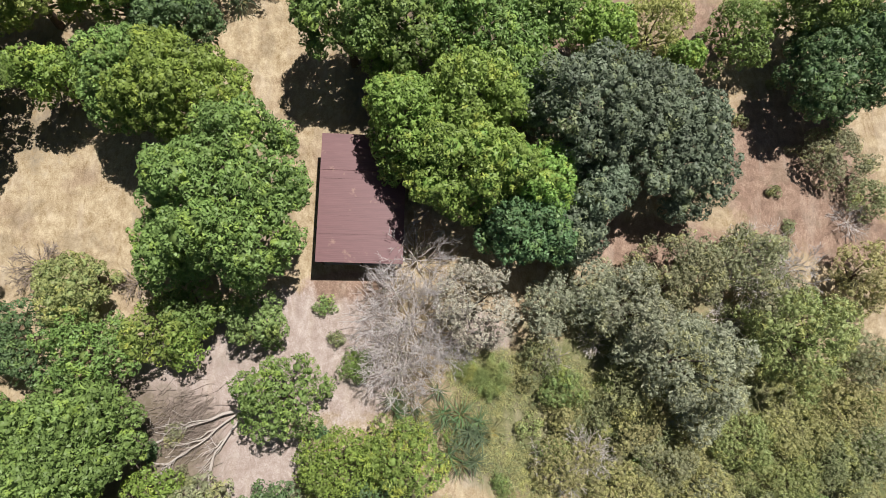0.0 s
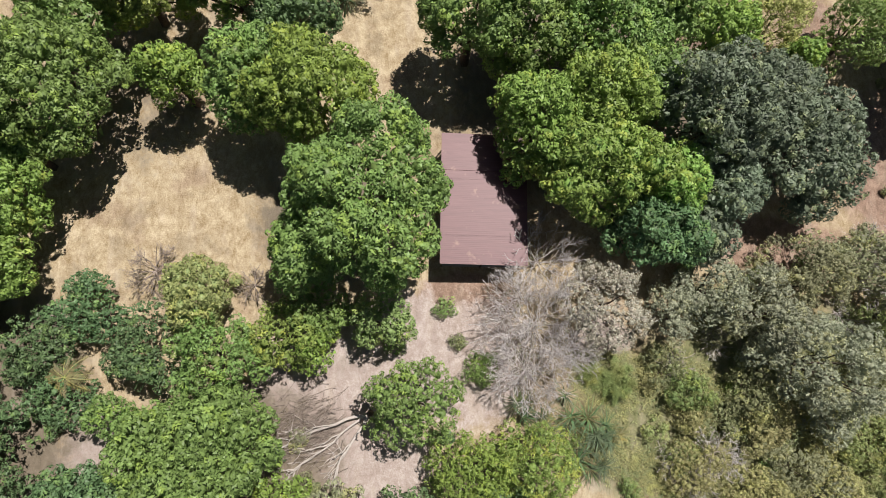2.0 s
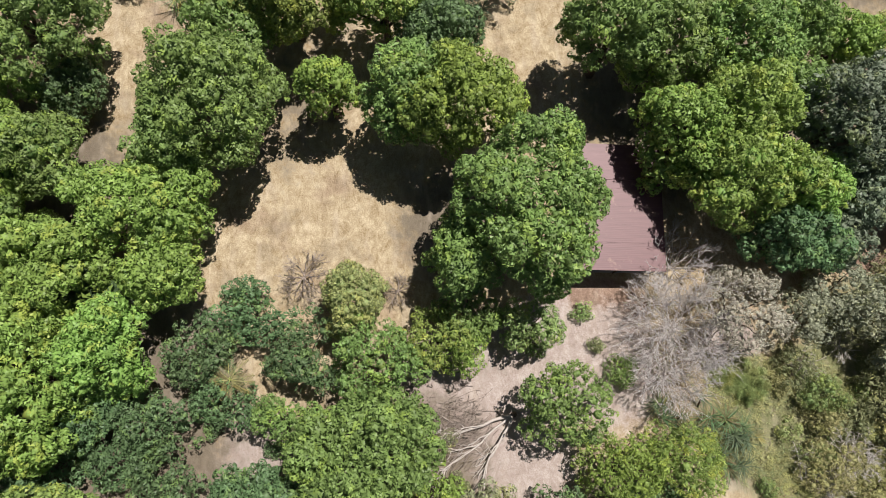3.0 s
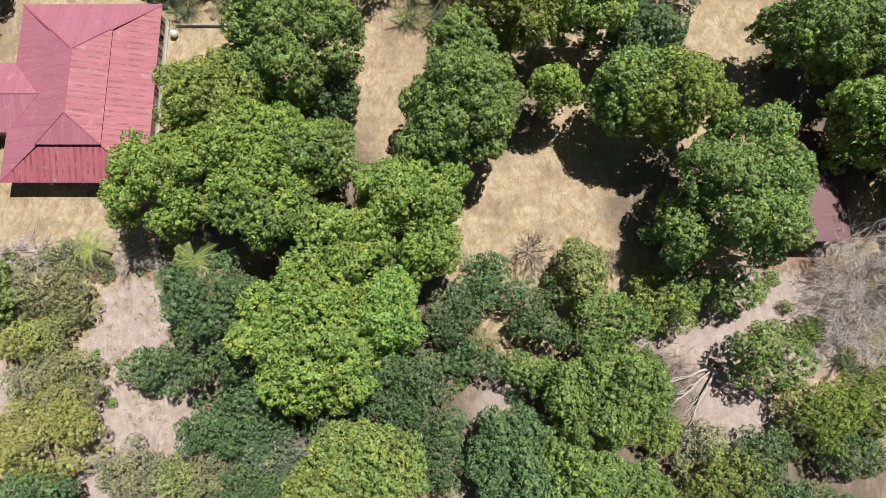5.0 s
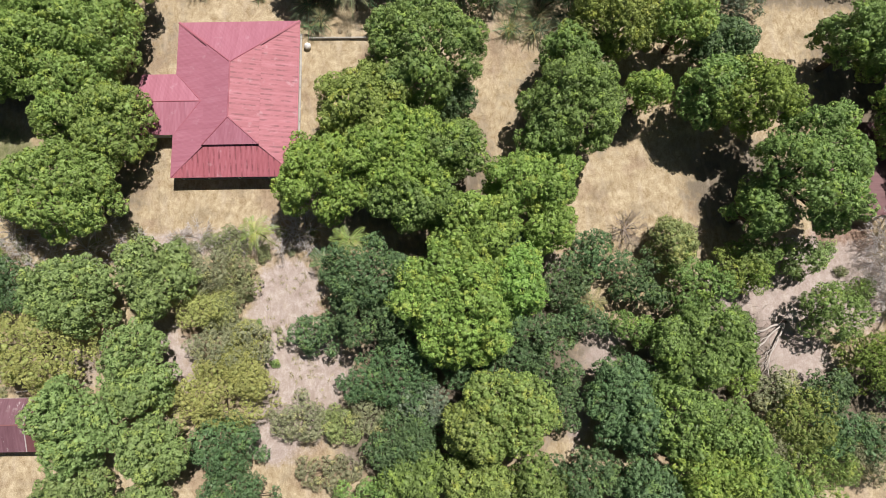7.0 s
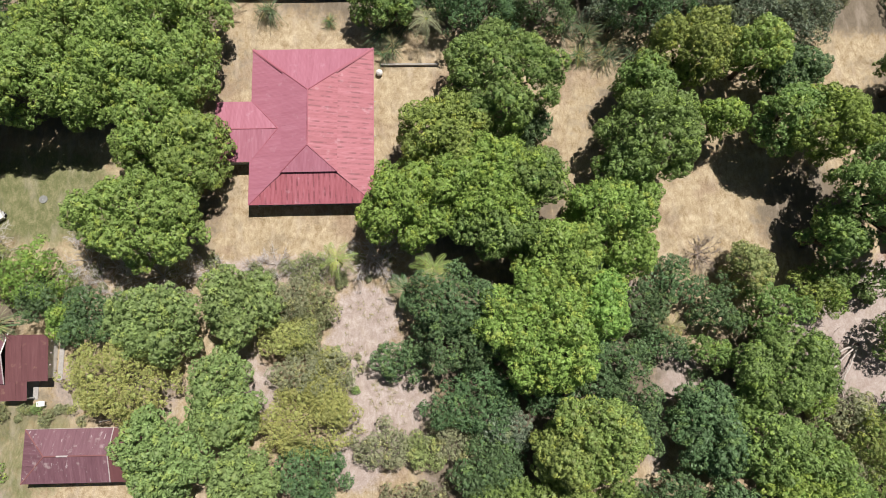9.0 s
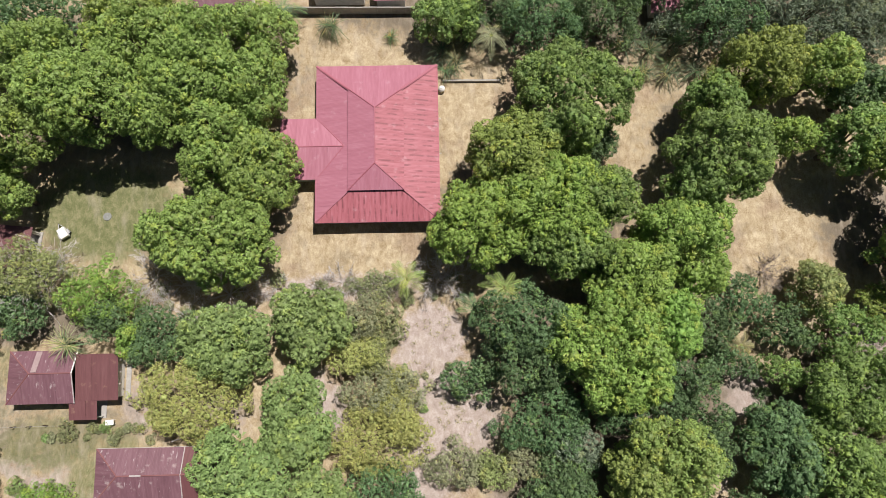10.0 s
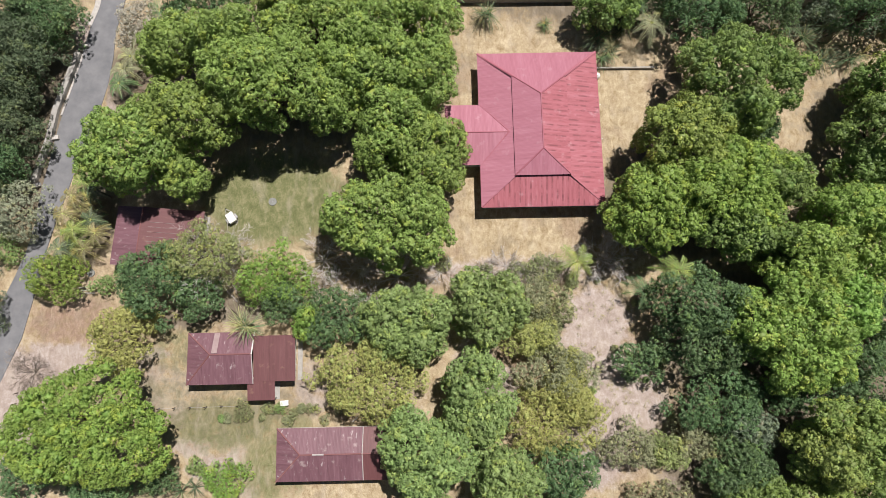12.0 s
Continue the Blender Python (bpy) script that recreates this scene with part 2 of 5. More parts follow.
# ---- helpers for shapes ----
def mesh_of(name, verts, faces, mat=None, smooth=False, uvs=None, tuft=None):
    """A mesh from arrays of vertices and equal-sided faces, or lists."""
    me = bpy.data.meshes.new(name)
    if isinstance(faces, np.ndarray):
        n, k = faces.shape
        me.vertices.add(len(verts))
        me.vertices.foreach_set("co", np.ascontiguousarray(verts, dtype=np.float32).ravel())
        me.loops.add(n * k)
        me.loops.foreach_set("vertex_index", np.ascontiguousarray(faces, dtype=np.int32).ravel())
        me.polygons.add(n)
        me.polygons.foreach_set("loop_start", np.arange(0, n * k, k, dtype=np.int32))
        me.update(calc_edges=True)
    else:
        me.from_pydata([tuple(v) for v in verts], [], faces)
        me.update()
    if uvs is not None:
        layer = me.uv_layers.new(name="UVMap")
        order = np.zeros(len(me.loops), dtype=np.int32)
        me.loops.foreach_get("vertex_index", order)
        layer.data.foreach_set("uv", np.asarray(uvs, dtype=np.float32)[order].ravel())
    if mat is not None:
        me.materials.append(mat)
    if tuft is not None or (mat is not None and mat.name.endswith(("leaves", "grass"))):
        shade = me.attributes.new("tuft", "FLOAT", "FACE")
        shade.data.foreach_set("value", np.asarray(tuft if tuft is not None else np.full(len(me.polygons), 0.5), dtype=np.float32))
    if smooth:
        me.polygons.foreach_set("use_smooth", np.ones(len(me.polygons), dtype=bool))
    return me


def under(ob, parent):
    ob.parent = parent
    return ob


def part(name, bm, mat, parent, label=""):
    """Links a bmesh or a mesh as one mesh object under a thing or part."""
    if isinstance(bm, bmesh.types.BMesh):
        me = bpy.data.meshes.new(name)
        bm.to_mesh(me)
        bm.free()
        me.materials.append(mat)
    else:
        me = bm
    ob = under(new(name, me), parent)
    return tagged(ob, label) if label else ob


GROUPS = {
    "mango_tree": "mango trees of the orchard",
    "broadleaf_tree": "loose broadleaf trees",
    "scrub_tree": "scrub trees",
    "flowering_tree": "olive yellow trees",
    "shrub": "low shrubs",
    "palm": "feather palms",
    "spiky_plant": "sword-leaved plants",
    "bare_tree": "leafless trees",
    "dead_shrub": "dry shrubs",
    "cover_slab": "round cover slabs",
    "plank": "loose planks",
    "feathery_bush": "feathery bushes",
    "neighbour_house": "neighbouring houses",
    "cottage": "maroon cottages",
}


def thing(name, x, y, z, turn, label, category, group=""):
    ob = new(name)
    ob.empty_display_size = 0.3
    ob.matrix_world = pose(x, y, z, 0, 0, turn)
    return tagged(ob, label, category, group or GROUPS.get(name, ""))


def block(x0, y0, z0, x1, y1, z1, bevel=0.0):
    bm = bmesh.new()
    bmesh.ops.create_cube(bm, size=1, matrix=Matrix.Translation(((x0 + x1) / 2, (y0 + y1) / 2, (z0 + z1) / 2)) @ Matrix.Diagonal((x1 - x0, y1 - y0, z1 - z0, 1)))
    if bevel:
        bmesh.ops.bevel(bm, geom=bm.edges[:], offset=bevel, segments=1, affect="EDGES")
    return bm


def bar(a, b, r, sides=6, r2=None, into=None):
    """A round bar from a to b, tapered to r2."""
    bm = into or bmesh.new()
    a, b = Vector(a), Vector(b)
    q = (b - a).to_track_quat("Z", "Y").to_matrix().to_4x4()
    bmesh.ops.create_cone(bm, cap_ends=True, segments=sides, radius1=r, radius2=r if r2 is None else r2, depth=(b - a).length, matrix=Matrix.Translation((a + b) / 2) @ q)
    return bm


class Tubes:
    """Many tapered branches in one mesh."""

    def __init__(self, sides=5):
        self.v, self.f, self.n, self.sides = [], [], 0, sides

    def add(self, pts, radii):
        pts = np.asarray(pts, float)
        k = self.sides
        d = np.gradient(pts, axis=0)
        d /= np.linalg.norm(d, axis=1)[:, None] + 1e-9
        ref = np.where(np.abs(d[:, 2:3]) > 0.9, np.array([[1.0, 0, 0]]), np.array([[0, 0, 1.0]]))
        u = np.cross(d, ref)
        u /= np.linalg.norm(u, axis=1)[:, None] + 1e-9
        w = np.cross(d, u)
        ang = np.arange(k) * 2 * np.pi / k
        ring = pts[:, None] + np.asarray(radii)[:, None, None] * (np.cos(ang)[None, :, None] * u[:, None] + np.sin(ang)[None, :, None] * w[:, None])
        self.v.append(ring.reshape(-1, 3))
        rows, cols = np.meshgrid(np.arange(len(pts) - 1), np.arange(k), indexing="ij")
        a = self.n + rows * k + cols
        b = self.n + rows * k + (cols + 1) % k
        self.f.append(np.stack([a, b, b + k, a + k], -1).reshape(-1, 4))
        self.n += len(pts) * k

    def mesh(self, name, mat):
        return mesh_of(name, np.concatenate(self.v), np.concatenate(self.f), mat, True)


def wander(rng, a, b, n, bend):
    """A crooked line from a to b."""
    s = np.linspace(0, 1, n)[:, None]
    off = np.cumsum(rng.normal(0, bend, (n, 3)), 0)
    off -= s * off[-1]
    off -= (1 - s) * off[0]
    return np.asarray(a) * (1 - s) + np.asarray(b) * s + off


def unit(v):
    return v / (np.linalg.norm(v, axis=-1, keepdims=True) + 1e-9)


def rosettes(rng, pts, ways, leaves, length, width, spread):
    """Leaf rosettes: each a fan of pointed leaf blades about one point."""
    n = len(pts)
    ref = rng.normal(size=(n, 3))
    u = unit(np.cross(ways, ref))
    w = np.cross(ways, u)
    ang = rng.uniform(0, 2 * np.pi, (n, 1)) + np.arange(leaves)[None] * (2 * np.pi / leaves) + rng.normal(0, 0.35, (n, leaves))
    lift = rng.normal(spread, 0.28, (n, leaves))
    out = np.cos(ang)[..., None] * u[:, None] + np.sin(ang)[..., None] * w[:, None]
    side = -np.sin(ang)[..., None] * u[:, None] + np.cos(ang)[..., None] * w[:, None]
    way = unit(out + lift[..., None] * ways[:, None])
    size = length * rng.uniform(0.65, 1.25, (n, leaves, 1))
    c = np.repeat(pts[:, None], leaves, 1)
    mid = c + way * size * 0.5
    half = side * (width * 0.5) * rng.uniform(0.8, 1.2, (n, leaves, 1))
    tip = c + way * size - np.array([0, 0, 1.0]) * size * 0.22
    body = np.stack([mid * 0.45 + c * 0.55 + half, tip, mid * 0.45 + c * 0.55 - half], 2).reshape(n, -1, 3)
    verts = body.reshape(-1, 3)
    faces = np.arange(n * leaves * 3).reshape(-1, 3)
    return verts, faces


def bunches(rng, pts, ways, leaves, radius, length, width, loose):
    """Domed leaf bunches: blades that overlap like shingles round a small dome about each point."""
    n = len(pts)
    u = unit(np.cross(ways, rng.normal(size=(n, 3))))
    w = np.cross(ways, u)
    i = np.arange(leaves)
    ang = rng.uniform(0, 2 * np.pi, (n, 1)) + i[None] * 2.39996 + rng.normal(0, 0.3, (n, leaves))
    polar = np.clip(0.98 - (i[None] + rng.uniform(0, 1, (n, leaves))) / leaves * 1.1, -1, 1)[..., None]
    flat = np.sqrt(1 - polar**2)
    out = np.cos(ang)[..., None] * u[:, None] + np.sin(ang)[..., None] * w[:, None]
    side = -np.sin(ang)[..., None] * u[:, None] + np.cos(ang)[..., None] * w[:, None]
    size = radius * rng.uniform(0.7, 1.2, (n, 1, 1))
    d = ways[:, None] * polar + out * flat
    down = unit(out * polar - ways[:, None] * flat + rng.normal(0, loose, (n, leaves, 3)))
    side = unit(side + rng.normal(0, loose, (n, leaves, 3)))
    mid = pts[:, None] + d * size * rng.normal(1.0, 0.1, (n, leaves, 1))
    long = length * rng.uniform(0.75, 1.25, (n, leaves, 1))
    half = side * (width * 0.5) * rng.uniform(0.8, 1.2, (n, leaves, 1))
    top, tip = mid - down * long * 0.38, mid + down * long * 0.62 + d * 0.12 * long
    verts = np.stack([top + half, tip, top - half], 2).reshape(-1, 3)
    return verts, np.arange(n * leaves * 3).reshape(-1, 3), np.repeat(rng.uniform(0, 1, n), leaves)


# size of lobes, jitter, bunches a square metre, leaves, bunch radius, leaf length, leaf width, looseness, share of the height without leaves
KINDS = {
    "mango": (1.4, 0.22, 1.95, 15, 0.38, 0.33, 0.28, 0.28, 0.26),
    "rain": (1.1, 0.2, 2.8, 12, 0.29, 0.28, 0.22, 0.3, 0.42),
    "sparse": (1.05, 0.38, 2.4, 12, 0.31, 0.3, 0.23, 0.38, 0.2),
    "vine": (0.8, 0.2, 4.0, 10, 0.24, 0.26, 0.2, 0.3, 0.05),
    "fine": (0.85, 0.42, 2.9, 11, 0.28, 0.28, 0.18, 0.5, 0.1),
    "olive": (0.85, 0.4, 3.4, 11, 0.26, 0.25, 0.17, 0.5, 0.1),
    "pale": (0.7, 0.5, 3.2, 9, 0.26, 0.24, 0.15, 0.6, 0.1),
    "shrub": (0.6, 0.4, 5.0, 9, 0.2, 0.21, 0.14, 0.5, 0.0),
}
NAMES = {"mango": "mango_tree", "rain": "spreading_tree", "sparse": "broadleaf_tree", "vine": "vine_covered_tree", "fine": "scrub_tree", "olive": "flowering_tree", "pale": "pale_leaved_tree", "shrub": "shrub"}
LOOKS = {
    "mango": "dense mango tree with {} leaves",
    "rain": "broad shade tree with {} leaves",
    "sparse": "loose broadleaf tree with {} leaves",
    "vine": "low tree smothered in {} vines",
    "fine": "scrub tree with small {} leaves",
    "olive": "fine-leaved tree turning {}",
    "pale": "half-dry tree with {} leaves",
    "shrub": "low shrub with {} leaves",
}
TONES = {"g": "mid-green", "b": "yellow-green", "d": "dark green", "k": "blackish green", "y": "yellowish green", "c": "leaf-green", "r": "dark olive", "p": "dull olive", "q": "dull yellow-green", "v": "pale green", "h": "dry yellow-green", "m": "fresh green", "l": "light green", "s": "grey-green", "e": "dusty green", "o": "olive yellow", "w": "pale dry", "f": "dull green"}


def beside(x, y):
    """The landmark that a place lies by."""
    marks = (("beside the open shed", -7, 18, 24), ("in the scrub thicket", 28, -6, 34), ("beside the red house", -99, 30, 26), ("at the orchard clearing", -42, 16, 20), ("near the maroon cottages", -140, -10, 26), ("beside the asphalt road", -174, 25, 22), ("by the green yard", -145, 22, 24))
    found = min(((x - a) ** 2 + (y - b) ** 2) / r**2 for _, a, b, r in marks)
    name = next(m for m, a, b, r in marks if ((x - a) ** 2 + (y - b) ** 2) / r**2 == found)
    return name if found < 1.6 else "on dry ground"


def core_shape():
    bm = bmesh.new()
    bmesh.ops.create_icosphere(bm, subdivisions=1, radius=1)
    v, f = np.array([tuple(p.co) for p in bm.verts]), np.array([[p.index for p in q.verts] for q in bm.faces])
    bm.free()
    return v, f


CORE_V, CORE_F = core_shape()
DENSE = ("mango", "rain", "vine")
tree_count = 0


def tree(kind, tone, x, y, a, b, h):
    """A tree with its own lobed crown: half widths a and b, height h."""
    global tree_count
    tree_count += 1
    rng = np.random.default_rng(1000 + tree_count)
    lobe, jit, dens, leaves, bunch, length, width, loose, bare = KINDS[kind]
    grow = 1.07 if kind in DENSE else 1.14
    a, b = a * grow - 0.12 * lobe, b * grow - 0.12 * lobe
    base = h * bare
    c = (h - base) * 0.5 if kind not in ("rain",) else (h - base) * 0.55
    zc = h - c
    lobe = min(lobe, 0.42 * min(a, b))
    top, rim = int(max(6, (1.22 if kind in DENSE else 1.4) * a * b / lobe**2)), int(max(6, 1.0 * (a + b) / lobe * max(1.0, 0.5 * c / lobe)))
    n = top + rim
    turn = rng.uniform(0, 6.28)
    i = np.arange(n)
    ang = np.where(i < top, i * 2.39996, (i - top) * 2.39996) + turn + rng.normal(0, 0.12, n)
    r = np.where(i < top, np.sqrt((i + 0.5) / top), 1.0)
    wave = 0.94 + 0.09 * np.sin(2 * ang + 3 * turn) + 0.08 * np.sin(3 * ang + turn) + 0.06 * np.sin(5 * ang + 2 * turn)
    rise = np.where(i < top, (1 - np.minimum(r, 0.995) ** 2.5) ** 0.4, rng.uniform(-0.45, 0.45, n) if kind != "rain" else rng.uniform(-0.1, 0.3, n))
    lr = lobe * rng.uniform(0.62, 1.22, n)
    radii = np.array([a, b, c])
    room = np.maximum(radii[None] - lr[:, None] * 0.75, 0.3 * radii[None])
    full = np.stack([np.cos(ang) * r * wave, np.sin(ang) * r * wave, rise], 1)
    mids = full * room * np.minimum(rng.normal(0.97, jit * 0.3, (n, 1)), 1.02) + np.array([0, 0, zc])
    mids[:, 2] += np.clip(rng.normal(-0.1, 0.45, n), -1.1, 0.8) * lobe * (i < top)
    keep = np.ones(n, dtype=bool)
    if kind not in DENSE and n > 12:
        mids[:, :2] += rng.normal(0, 0.38, (n, 2)) * lobe
        out = (i >= top) & (rng.uniform(0, 1, n) < 0.35)
        mids[out, :2] *= rng.uniform(1.05, 1.25, (int(out.sum()), 1))
        lr = np.where(out, lr * 0.8, lr)
        keep = rng.uniform(0, 1, n) > {"sparse": 0.2, "fine": 0.24, "olive": 0.16, "pale": 0.3, "shrub": 0.2}[kind]
    # the crown is made of several boughs with valleys between them
    boughs = int(np.clip(a * b / 5.5, 3, 14))
    j = np.arange(boughs)
    hub = np.stack([np.cos(j * 2.39996 + turn) * a, np.sin(j * 2.39996 + turn) * b], 1) * (np.sqrt((j + 0.35) / boughs) * 0.86)[:, None] + rng.normal(0, 0.07, (boughs, 2)) * min(a, b)
    gap = np.linalg.norm(mids[:, None, :2] - hub[None], axis=2)
    near, reach = gap.argmin(1), 0.95 * math.sqrt(a * b / boughs)
    s = np.minimum(gap.min(1) / reach, 1.35)
    mids[:, 2] += (0.5 - 1.25 * s**2) * min(0.3 * c, 1.5) + rng.normal(0, 0.35, boughs)[near] * min(0.25 * c, 1.0)
    mids[:, :2] += (hub[near] - mids[:, :2]) * 0.13
    mids[:, 2] = np.maximum(mids[:, 2], lr * 0.5)
    ways = unit(full)
    mids, lr, ways, n = mids[keep], lr[keep], ways[keep], int(keep.sum())
    # bunches stand evenly over the upper and outer side of every lobe
    per = np.maximum(6, (dens * 8.6 * lr**2).astype(int))
    own = np.repeat(np.arange(n), per)
    k = np.arange(len(own)) - np.repeat(np.cumsum(per) - per, per)
    polar = 1 - (k + 0.5) / per[own] * 1.42
    axis = unit(ways + np.array([0, 0, 0.9]))
    e1 = unit(np.cross(axis, np.array([0.3, 1.0, 0.1])))
    e2 = np.cross(axis, e1)
    swing = k * 2.39996 + np.repeat(rng.uniform(0, 6.28, n), per) + rng.normal(0, 0.16, len(own))
    flat = np.sqrt(np.maximum(0, 1 - polar**2))
    d = unit(axis[own] * polar[:, None] + e1[own] * (flat * np.cos(swing))[:, None] + e2[own] * (flat * np.sin(swing))[:, None] + rng.normal(0, 0.1, (len(own), 3)))
    p = mids[own] + d * lr[own][:, None] * np.array([1, 1, 1.1]) * rng.normal(1.0, 0.07 + 0.12 * jit, (len(own), 1))
    p[:, 2] = np.maximum(p[:, 2], 0.08)
    buried = np.zeros(len(own), dtype=bool)
    for j in range(n):
        buried |= (own != j) & (((p - mids[j]) ** 2).sum(1) < (0.86 * lr[j]) ** 2)
    p, d, own = p[~buried], d[~buried], own[~buried]
    v, f, tuft = bunches(rng, p, unit(d + np.array([0, 0, 0.25])), leaves, bunch, length, width, loose)
    # each lobe a shade of its own
    tuft = np.clip(0.65 * tuft + 0.35 * np.repeat(rng.uniform(0, 1, n)[own], leaves), 0, 1)
    # foliage deep inside: a close mass in every lobe, and loose large leaves below the lobes
    k = len(CORE_V)
    core = CORE_V[None] * (1 + rng.normal(0, 0.12, (n, k, 1))) * (lr * (0.7 if kind in DENSE else 0.45))[:, None, None] * np.array([1, 1, 0.8]) + mids[:, None] - np.array([0, 0, 0.15])
    core = core.reshape(-1, 3)
    core[:, 2] = np.maximum(core[:, 2], 0.05)
    tri = (np.arange(n)[:, None, None] * k + CORE_F[None]).reshape(-1, 3)
    deep = int((1.7 if kind in DENSE else 0.9) * a * b) + 4
    q = unit(rng.normal(size=(deep, 3)) + np.array([0, 0, 0.4]))
    low = q * radii * (rng.uniform(0.5, 0.78, (deep, 1))) + np.array([0, 0, zc - 0.2 * c])
    low[:, 2] = np.maximum(low[:, 2], 0.1)
    dv, df, _ = bunches(rng, low, unit(q + np.array([0, 0, 0.8])), 5, bunch * 1.6, length * 2, width * 2, 0.4)
    core, tri = np.concatenate([core, dv]), np.concatenate([tri, df + len(core)])
    t = thing(NAMES[kind], x, y, 0, 0, LOOKS[kind].format(TONES[tone]) + " " + beside(x, y), "shrub" if kind == "shrub" else "tree")
    part("crown", mesh_of("crown", v, f, LEAF[tone], tuft=tuft), None, t)
    part("inner_foliage", mesh_of("inner_foliage", core, tri, LEAF[tone], tuft=np.full(len(tri), 0.3)), None, t)
    wood = Tubes(5 if kind != "shrub" else 4)
    r0 = 0.028 * h + 0.02
    fork = np.array([rng.normal(0, 0.2), rng.normal(0, 0.2), max(base * 0.9, 0.25)])
    wood.add(wander(rng, (0, 0, -0.15), fork, 4, 0.05), np.linspace(r0 * 1.25, r0, 4))
    for i in rng.choice(n, min(n, 9 if kind != "shrub" else 5), replace=False):
        wood.add(wander(rng, fork - np.array([0, 0, r0 * 0.5]), mids[i], 5, 0.12), np.linspace(r0 * 0.62, 0.03, 5))
    part("trunk", wood.mesh("trunk", BARK), None, t)
    return t


def scatter(kind, shades, x0, x1, y0, y1, count, small, large, seed):
    """Undergrowth: plants spread unevenly over a stretch of ground."""
    rng = np.random.default_rng(seed)
    for k in range(count):
        r = rng.uniform(small, large)
        tree(kind, shades[int(rng.integers(len(shades)))], float(rng.uniform(x0, x1)), float(rng.uniform(y0, y1)), r, r * float(rng.uniform(0.75, 1.2)), r * float(rng.uniform(0.9, 1.5)))


# ---- ground ----
xs = np.concatenate([[-3000, -1200, -500, -280], np.arange(-215, 80, 0.9), [140, 400, 1200, 3000]])
ys = np.concatenate([[-3000, -1200, -400, -120], np.arange(-48, 84, 0.9), [150, 400, 1200, 3000]])
GX, GY = np.meshgrid(xs, ys, indexing="ij")
ZONES = np.zeros((*GX.shape, 4))


def zone(channel, x, y, a, b, turn=0, amount=1.0):
    """Soft patch of one ground tone: 0 bare sand, 1 green, 2 reddish, 3 fallen leaves and painted shade."""
    c, s = math.cos(radians(turn)), math.sin(radians(turn))
    u, v = (GX - x) * c + (GY - y) * s, -(GX - x) * s + (GY - y) * c
    d = np.sqrt((u / a) ** 2 + (v / b) ** 2)
    ZONES[..., channel] = np.maximum(ZONES[..., channel], amount * np.clip(1.6 - d * 1.1, 0, 1))


zone(0, -22.1, -2.3, 9.0, 7.8, 0, 1)
zone(0, -14.8, 3.8, 4.9, 4.3, 0, 1)
zone(0, -7.3, 0.4, 6.1, 6.7, 0, 1)
zone(0, -17.4, -10.2, 6.5, 4.7, 0, 1)
zone(0, 6.7, 3.0, 3.7, 3.1, 0, .9)
zone(2, -8.9, 7.7, 3.7, 1.6, 0, .8)
zone(2, -4.8, -3.2, 3.6, 3.6, 0, .5)
zone(2, 43.3, 23.6, 8.7, 10.0, 0, 1)
zone(2, 26.0, 14.3, 10.3, 3.2, 0, .9)
zone(2, 17.5, 39.2, 4.1, 4.1, 0, .8)
zone(2, 49.3, 15.6, 6.5, 3.9, 0, .9)
zone(2, 34.3, 41.4, 4.2, 4.2, 0, .9)
zone(1, 9.8, -5.9, 7.2, 7.9, 0, .75)
zone(1, 28.3, -3.8, 19.6, 11.7, 0, 1)
zone(1, 43.5, -8.3, 12.2, 7.9, 0, 1)
zone(1, 22.4, 5.8, 8.2, 5.7, 0, .7)
zone(1, 8.6, -1.8, 3.7, 3.7, 0, 1)
zone(0, 6.8, -9.4, 3.0, 3.6, 0, .6)
zone(3, 3.2, 32.8, 13.4, 13.4, 0, .9)
zone(3, 23.4, 30.0, 10.7, 10.1, 0, .8)
zone(3, -23.2, 16.2, 8.2, 8.2, 0, .8)
zone(0, -92.7, -4.8, 5.3, 12.0, 0, .85)
zone(0, -91.3, -13.6, 6.6, 8.1, 0, .85)
zone(0, -93.1, -19.9, 4.4, 4.4, 0, .85)
zone(0, -110.7, -7.8, 3.8, 6.8, 0, .7)
zone(0, -52.1, 1.9, 3.0, 4.5, 0, 1)
zone(0, -44.8, -8.4, 4.4, 4.4, 0, .8)
zone(0, -19.9, -6.9, 5.9, 6.6, 0, 1)
zone(0, -12.7, 1.2, 3.7, 6.7, 0, 1)
zone(0, -67.6, -12.8, 5.1, 2.9, 0, .8)
zone(0, -49.3, -14.8, 2.2, 8.7, 0, .7)
zone(0, -79.7, -22.0, 4.3, 2.9, 0, .8)
zone(2, -7.8, 7.4, 5.0, 2.6, 0, 1.3)
zone(3, -75.4, 19.9, 15.7, 10.2, 0, .9)
zone(3, -67.8, -3.3, 16.5, 14.2, 0, .8)
zone(3, -31.7, -10.5, 11.7, 9.5, 0, .8)
zone(3, -47.9, 30.4, 12.7, 12.7, 0, .5)
zone(1, -141.6, 21.0, 11.6, 8.0, 0, .95)
zone(0, -134.5, 16.3, 5.3, 3.5, 0, .3)
zone(1, -147.5, -13.3, 11.7, 5.0, 0, .62)
zone(1, -141.5, -19.9, 5.0, 5.8, 0, .6)
zone(1, -160.4, -21.8, 6.6, 4.9, 0, .5)
zone(0, -157.0, -8.2, 7.6, 5.1, 0, .5)
zone(2, -149.0, -18.9, 5.0, 5.8, 0, .3)
zone(2, -171.2, 2.2, 9.5, 5.2, 0, .6)
zone(0, -172.5, -3.7, 7.7, 2.6, 0, 1)
zone(0, -179.5, -10.2, 5.0, 9.2, 0, .9)
zone(0, -164.8, -4.7, 7.6, 2.1, 0, .6)
zone(0, -91.2, 0.5, 5.2, 6.0, 0, .85)
